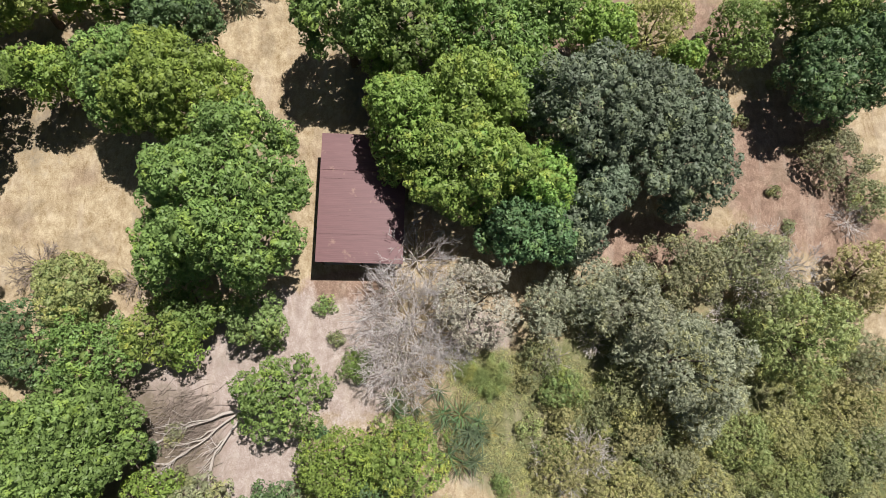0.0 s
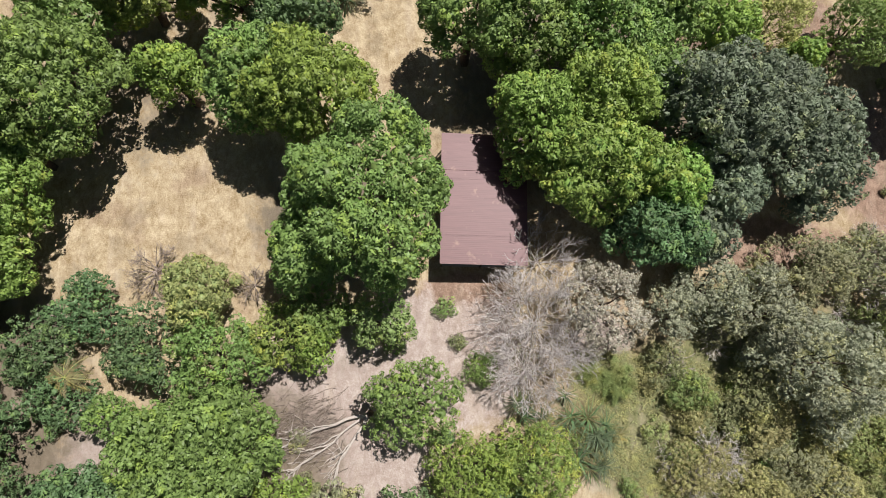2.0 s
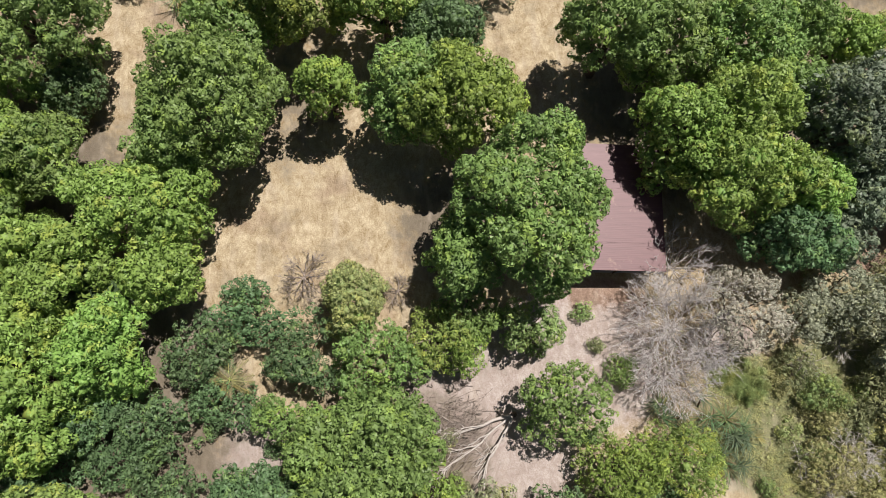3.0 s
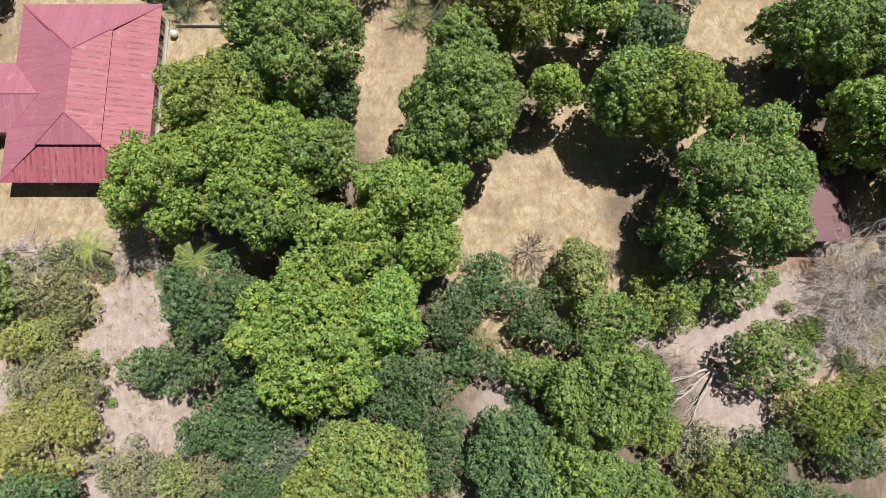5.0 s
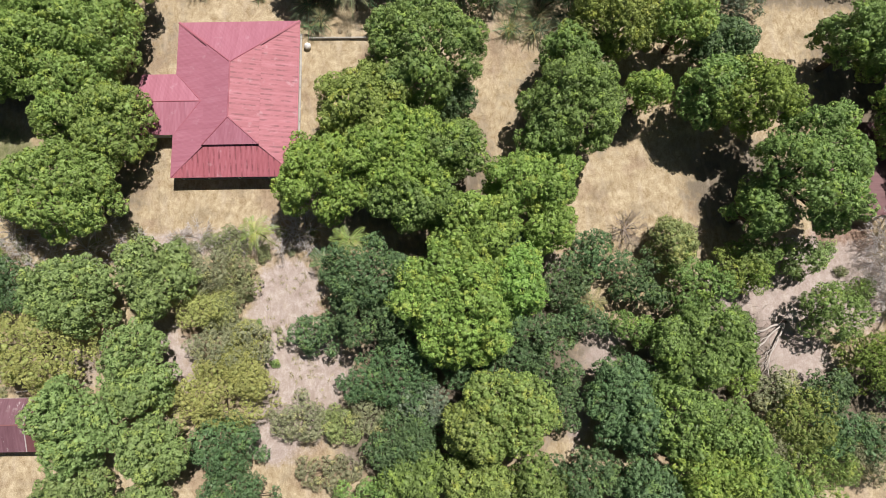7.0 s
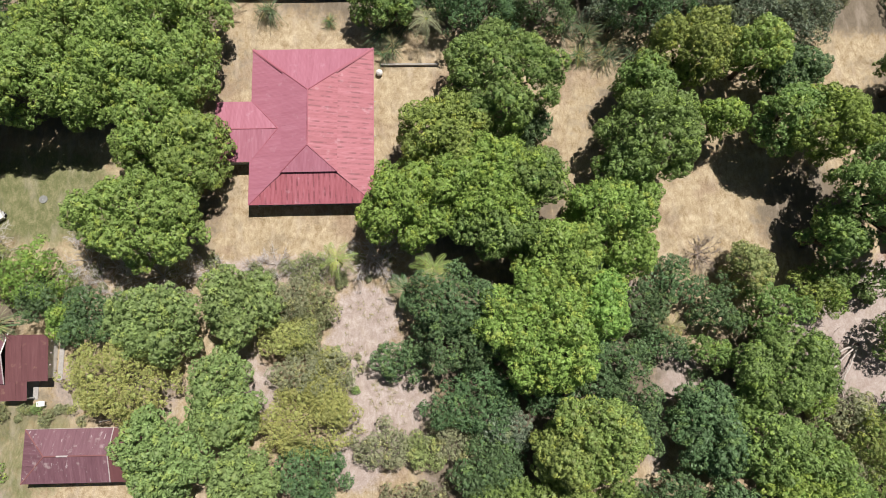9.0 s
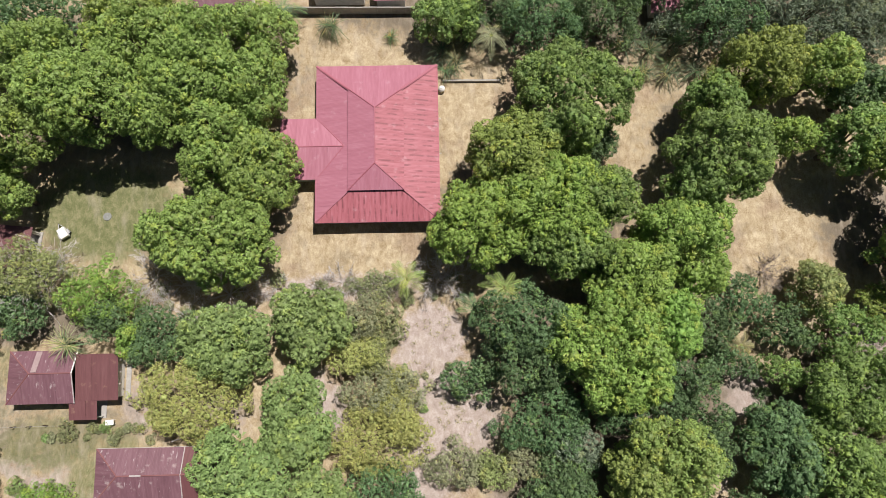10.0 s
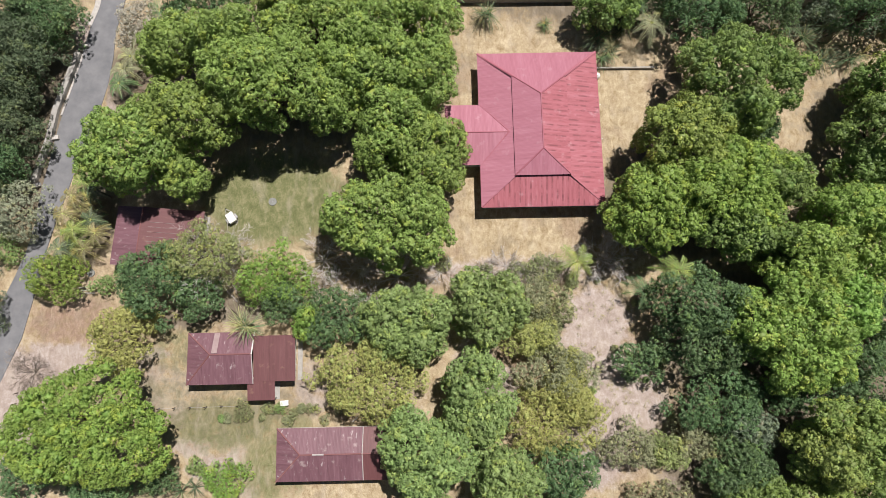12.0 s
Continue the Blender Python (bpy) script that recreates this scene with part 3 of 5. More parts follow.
zone(0, -88.7, -12.1, 7.6, 9.3, 0, .85)
zone(0, -122.3, -9.8, 5.9, 4.2, 0, .5)
zone(0, -107.1, -10.1, 4.2, 5.1, 0, .7)
zone(0, -167.6, 38.4, 1.1, 5.5, 0, .8)
zone(3, -140.3, 42.7, 27.6, 12.9, 0, .9)
zone(3, -123.0, 17.9, 11.5, 8.0, 0, .6)
zone(0, -104.7, 8.6, 17.5, 2.6, 0, .6)
zone(0, -135.0, -8.7, 3.4, 5.1, 0, .6)
zone(0, -145.0, -11.7, 5.0, 2.1, 0, .5)
zone(3, -180.5, 40.6, 5.5, 11.9, 0, 1)
# dark ground tone painted along the roadside ditch as its shade
zone(3, -175.1, 35.7, 1.1, 8.2, 0, .8)
zone(3, -181.1, 26.4, 4.5, 7.2, 0, .9)
zone(3, -147.7, -8.4, 22.0, 11.0, 0, .42)
zone(3, -126.6, -9.7, 12.7, 10.1, 0, .35)
zone(3, -167.6, -0.5, 12.8, 5.1, 0, .3)
zone(1, -153.9, -2.4, 7.7, 5.1, 0, .5)
zone(1, -137.4, -16.8, 5.0, 7.5, 0, .6)
zone(1, -159.4, -9.0, 9.3, 3.4, 0, .5)
zone(0, -148.9, -19.7, 5.0, 2.5, 0, .7)
zone(0, -152.4, -16.4, 4.2, 1.8, 0, .65)
zone(0, -145.7, -17.4, 2.2, 5.0, 0, .5)
zone(3, -62.7, -6.9, 15.3, 17.0, 0, 1)
zone(3, -72.4, -19.0, 12.5, 8.3, 0, .9)
zone(3, -5.1, -17.4, 7.9, 7.9, 0, .85)
zone(3, -23.7, -4.6, 4.2, 2.7, 0, .42)
zone(3, -20.6, 0.1, 3.6, 1.8, 0, .4)
zone(3, -29.1, -3.6, 3.6, 3.6, 0, .45)
zone(2, -145.9, 16.4, 5.5, 2.3, 0, .9)
zone(0, -150.3, 20.7, 1.2, 3.0, 0, .7)
zone(0, -158.5, -2.8, 2.9, 0.8, 0, .9)
# shade in the gutter beside the drain wall, painted as three dark ground patches
zone(3, -174.8, 39.5, 1.5, 5.5, 0, 1)
zone(3, -176.3, 31.0, 1.4, 5.4, 0, 1)
zone(3, -178.0, 23.6, 1.4, 4.5, 0, 1)
zone(0, -173.3, 49.3, 1.3, 4.2, 0, .9)
# ground north of the cottage darkened to paint the shade between its trees
zone(3, -146.4, 3.5, 9.5, 1.9, 0, .9)
zone(3, -154.1, 2.7, 5.2, 2.6, 0, .7)
zone(3, -166.4, 41.3, 2.8, 5.5, 0, .8)
zone(3, -169.6, 17.0, 3.6, 9.0, -20, .95)
zone(3, -58.0, 54.0, 48.0, 7.0, 0, 1)
zone(3, 10.0, 52.0, 45.0, 7.0, 0, 1)
for dx, dy in ((-176.9, -2.0), (-173.5, -3.4), (-170.0, -4.6), (-166.0, -5.4), (-162.0, -7.2), (-158.0, -9.8), (-154.5, -12.0), (-151.0, -13.6), (-148.0, -15.4), (-145.8, -17.6), (-144.4, -20.2), (-143.6, -23.0)):
    zone(0, dx, dy, 2.0, 1.6, 0, 0.62)


def build_ground():
    ny = len(ys)
    z = 0.05 * np.sin(GX * 0.31 + np.sin(GY * 0.23) * 2) * np.sin(GY * 0.27) * ((np.abs(GX) < 210) & (np.abs(GY) < 80)) - 0.05
    verts = np.stack([GX, GY, z], -1).reshape(-1, 3)
    i, j = np.meshgrid(np.arange(len(xs) - 1), np.arange(ny - 1), indexing="ij")
    k = i * ny + j
    faces = np.stack([k, k + ny, k + ny + 1, k + 1], -1).reshape(-1, 4)
    me = mesh_of("ground", verts, faces, GROUND, True)
    at = me.attributes.new("zones", "FLOAT_COLOR", "POINT")
    at.data.foreach_set("color", ZONES.reshape(-1).astype(np.float32))
    return tagged(new("ground", me), "dry tan grass, pale sand and patchy green earth", "ground", kind="structure")


build_ground()


# ---- buildings ----
def clip(poly, axis, value, keep_above):
    out = []
    for i, p in enumerate(poly):
        q = poly[(i + 1) % len(poly)]
        ina, inb = (p[axis] >= value) == keep_above, (q[axis] >= value) == keep_above
        if ina:
            out.append(p)
        if ina != inb:
            s = (value - p[axis]) / (q[axis] - p[axis])
            out.append((p[0] + s * (q[0] - p[0]), p[1] + s * (q[1] - p[1])))
    return out


sheet_count = 0


def roof_plane(parent, pts, mat, sheet=0.81, name="roof_sheet", thick=0.025):
    """Metal sheets, side by side, over one flat slope; its first edge is the eave."""
    global sheet_count
    pts = [Vector(p) for p in pts]
    o = pts[0]
    u = (pts[1] - o).normalized()
    n = u.cross(pts[2] - o).normalized()
    if n.z < 0:
        n = -n
    v = n.cross(u)
    flat = [((p - o).dot(u), (p - o).dot(v)) for p in pts]
    lo, hi = min(p[0] for p in flat), max(p[0] for p in flat)
    count = max(1, round((hi - lo) / sheet))
    w = (hi - lo) / count
    slope = new("roof_slope")
    slope.empty_display_size = 0.2
    under(slope, parent)
    for i in range(count):
        poly = clip(clip(flat, 0, lo + i * w - 0.03, True), 0, lo + (i + 1) * w, False)
        if len(poly) < 3:
            continue
        sheet_count += 1
        lift = 0.004 * (i % 2) + 0.002 * ((i * 7) % 3)
        k = len(poly)
        top = [o + u * a + v * b + n * lift for a, b in poly]
        low = [p - n * thick for p in top]
        faces = [tuple(range(k)), tuple(range(2 * k - 1, k - 1, -1))] + [(j, k + j, k + (j + 1) % k, (j + 1) % k) for j in range(k)]
        me = mesh_of(name, top + low, faces, mat, uvs=list(poly) * 2)
        me.update()
        under(new(name, me), slope)
    return slope


def flashing(parent, a, b, mat, w=0.11, name="ridge_cap", label=""):
    """A folded strip over a ridge, hip or seam."""
    a, b = Vector(a), Vector(b)
    d = (b - a).normalized()
    s = d.cross(Vector((0, 0, 1))).normalized()
    up = Vector((0, 0, 1))
    prof = [-s * w - up * 0.05, -s * w * 0.3 + up * 0.05, s * w * 0.3 + up * 0.05, s * w - up * 0.05]
    verts = [a + p for p in prof] + [b + p for p in prof]
    faces = [(0, 1, 5, 4), (1, 2, 6, 5), (2, 3, 7, 6), (0, 4, 7, 3), (0, 3, 2, 1), (4, 5, 6, 7)]
    me = mesh_of(name, verts, faces, mat, uvs=[(0, 0), (w, 0), (2 * w, 0), (3 * w, 0), (0, 3), (w, 3), (2 * w, 3), (3 * w, 3)])
    return part(name, me, None, parent, label)


def gutter(parent, a, b):
    a, b = Vector(a), Vector(b)
    return part("gutter", bar(a, b, 0.06, 6), RIDGE_RED, parent)


def walls(parent, x0, y0, x1, y1, h, mat, t=0.18):
    part("wall", block(x0, y0, 0, x1, y0 + t, h), mat, parent)
    part("wall", block(x0, y1 - t, 0, x1, y1, h), mat, parent)
    part("wall", block(x0, y0 + t, 0, x0 + t, y1 - t, h), mat, parent)
    part("wall", block(x1 - t, y0 + t, 0, x1, y1 - t, h), mat, parent)


def window_on(parent, x, y, z, w, h, axis):
    """A framed window on a wall's face; axis: the way that it is wide."""
    d = 0.05
    fr = block(-w / 2, -d, -h / 2, w / 2, d, h / 2, 0.01)
    m = Matrix.Translation((x, y, z)) @ (Matrix.Rotation(radians(90), 4, "Z") if axis == "y" else Matrix.Identity(4))
    bmesh.ops.transform(fr, matrix=m, verts=fr.verts[:])
    win = part("window", fr, WHITE_METAL, parent, "white-framed window")
    for s in (-1, 1):
        g = block(s * w / 4 - w / 4 + 0.05, -d - 0.012, -h / 2 + 0.06, s * w / 4 + w / 4 - 0.05, d + 0.012, h / 2 - 0.06)
        bmesh.ops.transform(g, matrix=m, verts=g.verts[:])
        part("pane", g, GLASS, win)


def red_house():
    t = thing("house", 0, 0, 0, 0, "large house with a faded red hipped metal roof on dry grass", "house")
    x0, x1, y0, y1, e = -108.8, -90.0, 18.0, 42.9, 3.15
    rx, ra, rb, rz = -99.5, 26.2, 34.8, 6.3
    cw, ce, cs, cz = -103.7, -95.25, 22.45, 4.87
    hy = 38.46
    sk = 4.5
    roof_plane(t, [(cw, cs, cz), (cw, hy, cz), (rx, rb, rz), (rx, ra, rz)], ROOF_RED)
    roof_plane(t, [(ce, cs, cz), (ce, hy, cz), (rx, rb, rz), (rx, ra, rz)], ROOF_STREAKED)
    roof_plane(t, [(cw, cs, cz), (ce, cs, cz), (rx, ra, rz)], ROOF_RED)
    roof_plane(t, [(x0, y1, e), (x1, y1, e), (rx, rb, rz)], ROOF_RED)
    roof_plane(t, [(x0, y0, e), (x0, y1, e), (cw + 0.2, hy, sk + 0.2), (cw + 0.2, cs, sk + 0.2)], ROOF_RED)
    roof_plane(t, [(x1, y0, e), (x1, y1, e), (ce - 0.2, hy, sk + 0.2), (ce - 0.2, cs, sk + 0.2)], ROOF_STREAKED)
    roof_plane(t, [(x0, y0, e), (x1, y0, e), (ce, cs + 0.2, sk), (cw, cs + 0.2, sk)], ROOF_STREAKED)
    for a, b in (((rx, ra, rz), (rx, rb, rz)), ((rx, rb, rz), (x0, y1, e)), ((rx, rb, rz), (x1, y1, e)), ((rx, ra, rz), (cw, cs, cz)), ((rx, ra, rz), (ce, cs, cz)), ((cw, cs + 0.1, sk), (x0, y0, e)), ((ce, cs + 0.1, sk), (x1, y0, e))):
        flashing(t, Vector(a) + Vector((0, 0, 0.03)), Vector(b) + Vector((0, 0, 0.03)), RIDGE_RED)
    for a, b in (((cw + 0.35, cs + 0.35), (cw + 0.45, hy)), ((ce - 0.45, cs + 0.35), (ce - 0.35, hy)), ((cw + 0.35, cs + 0.35), (ce - 0.35, cs + 0.45))):
        part("clerestory_band", block(a[0], a[1], sk - 0.3, b[0], b[1], cz - 0.05), WALL_DARK, t)
    for a, b in (((x0, y1, e), (cw + 0.25, hy - 0.22, cz + 0.08)), ((x1, y1, e), (ce - 0.25, hy - 0.22, cz + 0.08))):
        flashing(t, Vector(a) + Vector((0, 0, 0.04)), Vector(b) + Vector((0, 0, 0.04)), RIDGE_RED, 0.22, "hip_cap")
    # west wing
    wx, wa, wb, wz, we = -114.1, 24.7, 34.4, 4.45, 3.12
    roof_plane(t, [(wx, wb, we), (x0 + 0.2, wb, we), (-104.3, 29.5, wz), (wx, 29.5, wz)], ROOF_RED)
    roof_plane(t, [(wx, wa, we), (x0 + 0.2, wa, we), (-104.3, 29.5, wz), (wx, 29.5, wz)], ROOF_RED)
    flashing(t, (wx, 29.5, wz + 0.03), (-104.2, 29.5, wz + 0.03), RIDGE_RED)
    flashing(t, (x0 + 0.2, wb, we + 0.04), (-104.3, 29.5, wz + 0.04), RIDGE_RED, 0.12, "valley_flashing")
    flashing(t, (x0 + 0.2, wa, we + 0.04), (-104.3, 29.5, wz + 0.04), RIDGE_RED, 0.12, "valley_flashing")
    part("gable", mesh_of("gable", [(wx + 0.5, wa + 0.6, 3.0), (wx + 0.5, wb - 0.6, 3.0), (wx + 0.5, 29.5, 4.38), (wx + 0.62, wa + 0.6, 3.0), (wx + 0.62, wb - 0.6, 3.0), (wx + 0.62, 29.5, 4.38)], [(0, 2, 1), (3, 4, 5), (0, 3, 5, 2), (1, 2, 5, 4), (0, 1, 4, 3)], WALL_WHITE), None, t)
    walls(t, wx + 0.5, wa + 0.6, x0 + 1.2, wb - 0.6, 3.0, WALL_WHITE)
    walls(t, x0 + 1.2, y0 + 1.9, x1 - 0.55, y1 - 0.9, 3.05, WALL_WHITE)
    part("floor_slab", block(x0 + 0.5, y0 + 0.5, -0.1, x1 - 0.3, y1 - 0.5, 0.12), CONCRETE, t)
    for y in (40.6, 38.6, 36.6, 34.4, 31.0, 27.6, 23.6):
        window_on(t, x1 - 0.52, y, 1.6, 1.5, 1.4, "y")
    for x in (-105, -101, -97, -93):
        window_on(t, x, y0 + 1.87, 1.6, 1.4, 1.2, "x")
    for x in (x0 + 0.8, -104, -99.4, -94.8, x1 - 0.6):
        part("post", bar((x, y0 + 0.55, 0.1), (x, y0 + 0.55, 3.2), 0.08, 8), WHITE_METAL, t, "white veranda post")
    for y in (34.2, 28.6):
        part("bracket", bar((x1 - 0.55, y, 2.2), (x1 + 0.35, y, 2.9), 0.05, 6), WHITE_METAL, t)
    for a, b in (((x0, y0, e), (x1, y0, e)), ((x1, y0, e), (x1, y1, e)), ((x0, y0, e), (x0, wa, e))):
        gutter(t, Vector(a) - Vector((0, 0, 0.06)), Vector(b) - Vector((0, 0, 0.06)))
    tank = thing("water_tank", -89.3, 40.0, 0, 0, "small white plastic tank against the house wall", "tank")
    bm = bmesh.new()
    bmesh.ops.create_uvsphere(bm, u_segments=16, v_segments=10, radius=0.55, matrix=Matrix.Translation((0, 0, 0.6)) @ Matrix.Diagonal((1, 1, 1.05, 1)))
    part("body", bm, WHITE_METAL, tank)
    part("lid", bar((0, 0, 1.12), (0, 0, 1.24), 0.2, 12), WHITE_METAL, tank)


def open_shed():
    t = thing("shed", 0, 0, 0, 0, "open-sided shed with a dull brown-red sheet roof", "shed")
    x0, x1, y0, y1 = -11.05, -1.9, 10.5, 24.7
    roof_plane(t, [(x0, y0, 4.0), (x0, y1, 4.0), (x1, y1, 3.75), (x1, y0, 3.75)], ROOF_BROWN, 1.02)
    flashing(t, (x0, 20.6, 4.0), (x1, 20.6, 3.75), ROOF_BROWN, 0.07, "overlap_strip")
    for x in (x0 + 0.3, -6.5, x1 - 0.4):
        for y in (y0 + 0.4, 15.2, 20.0, y1 - 0.4):
            part("post", bar((x, y, -0.1), (x, y, 3.72), 0.09, 6), BARK, t)
    for x in (x0 + 0.3, -6.5, x1 - 0.4):
        part("beam", block(x - 0.07, y0 + 0.1, 3.5, x + 0.07, y1 - 0.1, 3.68), BARK, t)
    part("back_wall", block(x1 - 0.6, y0 + 1, 0, x1 - 0.45, y1 - 0.5, 3.5), WALL_DARK, t)
    part("side_wall", block(x0 + 0.5, y1 - 0.55, 0, x1 - 0.6, y1 - 0.4, 3.5), WALL_DARK, t)
    part("floor_slab", block(x0 + 0.4, y0 + 0.4, -0.1, x1 - 0.3, y1 - 0.4, 0.08), CONCRETE, t)


def cottage_b():
    t = thing("cottage", 0, 0, 0, 0, "small cottage with a patched weathered maroon roof and porch", "house")
    x0, x1, xs_, y0, y1, e, rz, ry = -152.5, -136.7, -142.8, -7.5, 0.0, 2.9, 4.2, -3.2
    rx = -148.8
    roof_plane(t, [(x0, y0, e), (xs_, y0, e), (xs_, ry, rz), (rx, ry, rz)], ROOF_MAUVE)
    roof_plane(t, [(x0, y1, e), (xs_, y1, e), (xs_, ry, rz), (rx, ry, rz)], ROOF_MAUVE)
    roof_plane(t, [(x0, y0, e), (x0, y1, e), (rx, ry, rz)], ROOF_MAUVE)
    roof_plane(t, [(xs_, -7.2, 2.75), (x1, -7.2, 2.75), (x1, -0.6, 3.45), (xs_, -0.6, 3.45)], ROOF_BROWN)
    roof_plane(t, [(-143.7, -9.9, 2.35), (-139.7, -9.9, 2.35), (-139.7, -7.1, 2.72), (-143.7, -7.1, 2.72)], ROOF_BROWN)
    flashing(t, (rx, ry, rz + 0.03), (xs_, ry, rz + 0.03), RIDGE_MAUVE)
    flashing(t, (rx, ry, rz + 0.03), (x0, y0, e + 0.03), RIDGE_MAUVE)
    flashing(t, (rx, ry, rz + 0.03), (x0, y1, e + 0.03), RIDGE_MAUVE)
    flashing(t, (xs_, y0, e + 0.06), (xs_, ry, rz + 0.06), SEAM, 0.08, "seam_flashing", "pale seam flashing")
    flashing(t, (xs_, ry, rz + 0.06), (xs_, y1, e + 0.06), WHITE_METAL, 0.1, "seam_flashing", "pale seam flashing")
    part("patch_sheet", mesh_of("patch_sheet", [(-148.6, -0.1, 2.98), (-147.8, -0.1, 2.98), (-147.8, -3.0, 4.2), (-148.6, -3.0, 4.2), (-148.6, -0.1, 2.95), (-147.8, -0.1, 2.95), (-147.8, -3.0, 4.17), (-148.6, -3.0, 4.17)], [(0, 3, 2, 1), (4, 5, 6, 7), (0, 1, 5, 4), (1, 2, 6, 5), (2, 3, 7, 6), (3, 0, 4, 7)], plain("bare_zinc_sheet", (0.27, 0.19, 0.19), (0.38, 0.29, 0.28), 2.0, 0.5, 0.4)), None, t, "paler replacement roof sheet")
    walls(t, x0 + 0.7, y0 + 0.7, x1 - 0.6, y1 - 0.8, 2.7, WALL_WHITE)
    for x in (-143.4, -140.0):
        part("post", bar((x, -9.6, 0), (x, -9.6, 2.38), 0.07, 8), WHITE_METAL, t)
    part("floor_slab", block(-143.8, -9.9, -0.1, -139.6, -6.9, 0.1), CONCRETE, t)
    for y in (-1.5, -3.2, -4.9):
        part("eave_block", block(x1 + 0.02, y - 0.08, 2.6, x1 + 0.2, y + 0.08, 2.72), SEAM, t)
    part("side_path", block(-137.0, -7.2, -0.1, -136.3, -0.8, 0.04), CONCRETE, t)


def cottage_c():
    t = thing("cottage", 0, 0, 0, 0, "long cottage with a weathered maroon hipped roof on grass", "house")
    x0, x1, xs_, y0, y1, e, rz, ry = -139.2, -119.5, -126.8, -21.2, -13.85, 2.9, 4.2, -17.4
    rx = -135.6
    roof_plane(t, [(x0, y0, e), (xs_, y0, e), (xs_, ry, rz), (rx, ry, rz)], ROOF_MAUVE)
    roof_plane(t, [(x0, y1, e), (xs_, y1, e), (xs_, ry, rz), (rx, ry, rz)], ROOF_MAUVE)
    roof_plane(t, [(x0, y0, e), (x0, y1, e), (rx, ry, rz)], ROOF_MAUVE)
    roof_plane(t, [(xs_, y0, e), (x1, y0, e), (x1, ry, rz), (xs_, ry, rz)], ROOF_BROWN)
    roof_plane(t, [(xs_, y1, e), (x1, y1, e), (x1, ry, rz), (xs_, ry, rz)], ROOF_BROWN)
    flashing(t, (rx, ry, rz + 0.03), (x1, ry, rz + 0.03), RIDGE_MAUVE)
    flashing(t, (rx, ry, rz + 0.03), (x0, y0, e + 0.03), RIDGE_MAUVE)
    flashing(t, (rx, ry, rz + 0.03), (x0, y1, e + 0.03), RIDGE_MAUVE)
    flashing(t, (xs_, y0, e + 0.06), (xs_, ry, rz + 0.06), SEAM, 0.08, "seam_flashing", "pale seam flashing")
    flashing(t, (xs_, ry, rz + 0.06), (xs_, y1, e + 0.06), SEAM, 0.08, "seam_flashing", "pale seam flashing")
    flashing(t, (-133.8, ry, rz + 0.06), (-132.2, ry, rz + 0.06), SEAM, 0.12, "ridge_patch", "pale ridge patch")
    walls(t, x0 + 0.7, y0 + 0.7, x1 - 0.6, y1 - 0.8, 2.75, WALL_WHITE)
    part("eave_trim", block(x0, y1 + 0.02, 2.8, x1, y1 + 0.06, 2.9), SEAM, t)


def garage():
    t = thing("garage", -157.9, 14.4, 0, -5.0, "garage with a sloping maroon metal roof beside the yard", "garage")
    hx, hy, e, rz = 6.6, 4.5, 2.7, 3.3
    k = -2.6
    roof_plane(t, [(-hx, -hy, e), (-hx, hy, e), (k, hy, rz), (k, -hy, rz)], ROOF_MAUVE)
    roof_plane(t, [(hx, -hy, e), (hx, hy, e), (k, hy, rz), (k, -hy, rz)], ROOF_BROWN)
    flashing(t, (k, -hy, rz + 0.02), (k, hy, rz + 0.02), RIDGE_MAUVE)
    for y in (-3.0, -2.25, -1.5, -0.75, 0.0, 0.75, 1.5, 2.25):
        flashing(t, (k + 1.2, y, rz - 0.05), (k + 5.8, y, rz - 0.36), SEAM, 0.03, "sheet_joint", "pale sheet joint")
    part("wall", block(-hx + 0.4, hy - 0.6, 0, hx - 0.4, hy - 0.4, 2.6), WALL_WHITE, t)
    part("wall", block(-hx + 0.4, -hy + 0.6, 0, -hx + 0.6, hy - 0.6, 2.6), WALL_WHITE, t)
    part("wall", block(-hx + 0.6, -hy + 0.6, 0, k, -hy + 0.8, 2.6), WALL_DARK, t)
    for y in (-hy + 0.5, 0, hy - 0.8):
        part("post", bar((hx - 0.4, y, 0), (hx - 0.4, y, 2.72), 0.08, 8), WHITE_METAL, t)
    part("floor_slab", block(-hx + 0.3, -hy + 0.3, -0.1, hx - 0.1, hy - 0.3, 0.05), CONCRETE, t)


red_house()
open_shed()
cottage_b()
cottage_c()
garage()


# ---- road and walls ----
def ribbon(name, left, right, z, mat, label, category, thick=0.12):
    """A strip of surface between two edges, with a real edge."""
    def dense(p):
        p = np.asarray(p, float)
        s = np.r_[0, np.cumsum(np.linalg.norm(np.diff(p, axis=0), axis=1))]
        s /= s[-1]
        q = np.linspace(0, 1, 60)
        return np.stack([np.interp(q, s, p[:, 0]), np.interp(q, s, p[:, 1])], 1)
    l, r = dense(left), dense(right)
    n = len(l)
    rng = np.random.default_rng(5)
    l = l + rng.normal(0, 0.06, l.shape)
    r = r + rng.normal(0, 0.06, r.shape)
    v = [(x, y, z) for x, y in l] + [(x, y, z) for x, y in r] + [(x, y, z - thick) for x, y in l] + [(x, y, z - thick) for x, y in r]
    f = []
    for i in range(n - 1):
        f += [(i, i + 1, n + i + 1, n + i), (i, 2 * n + i, 2 * n + i + 1, i + 1), (n + i, n + i + 1, 3 * n + i + 1, 3 * n + i)]
    return tagged(new(name, mesh_of(name, v, f, mat)), label, category, kind="structure")


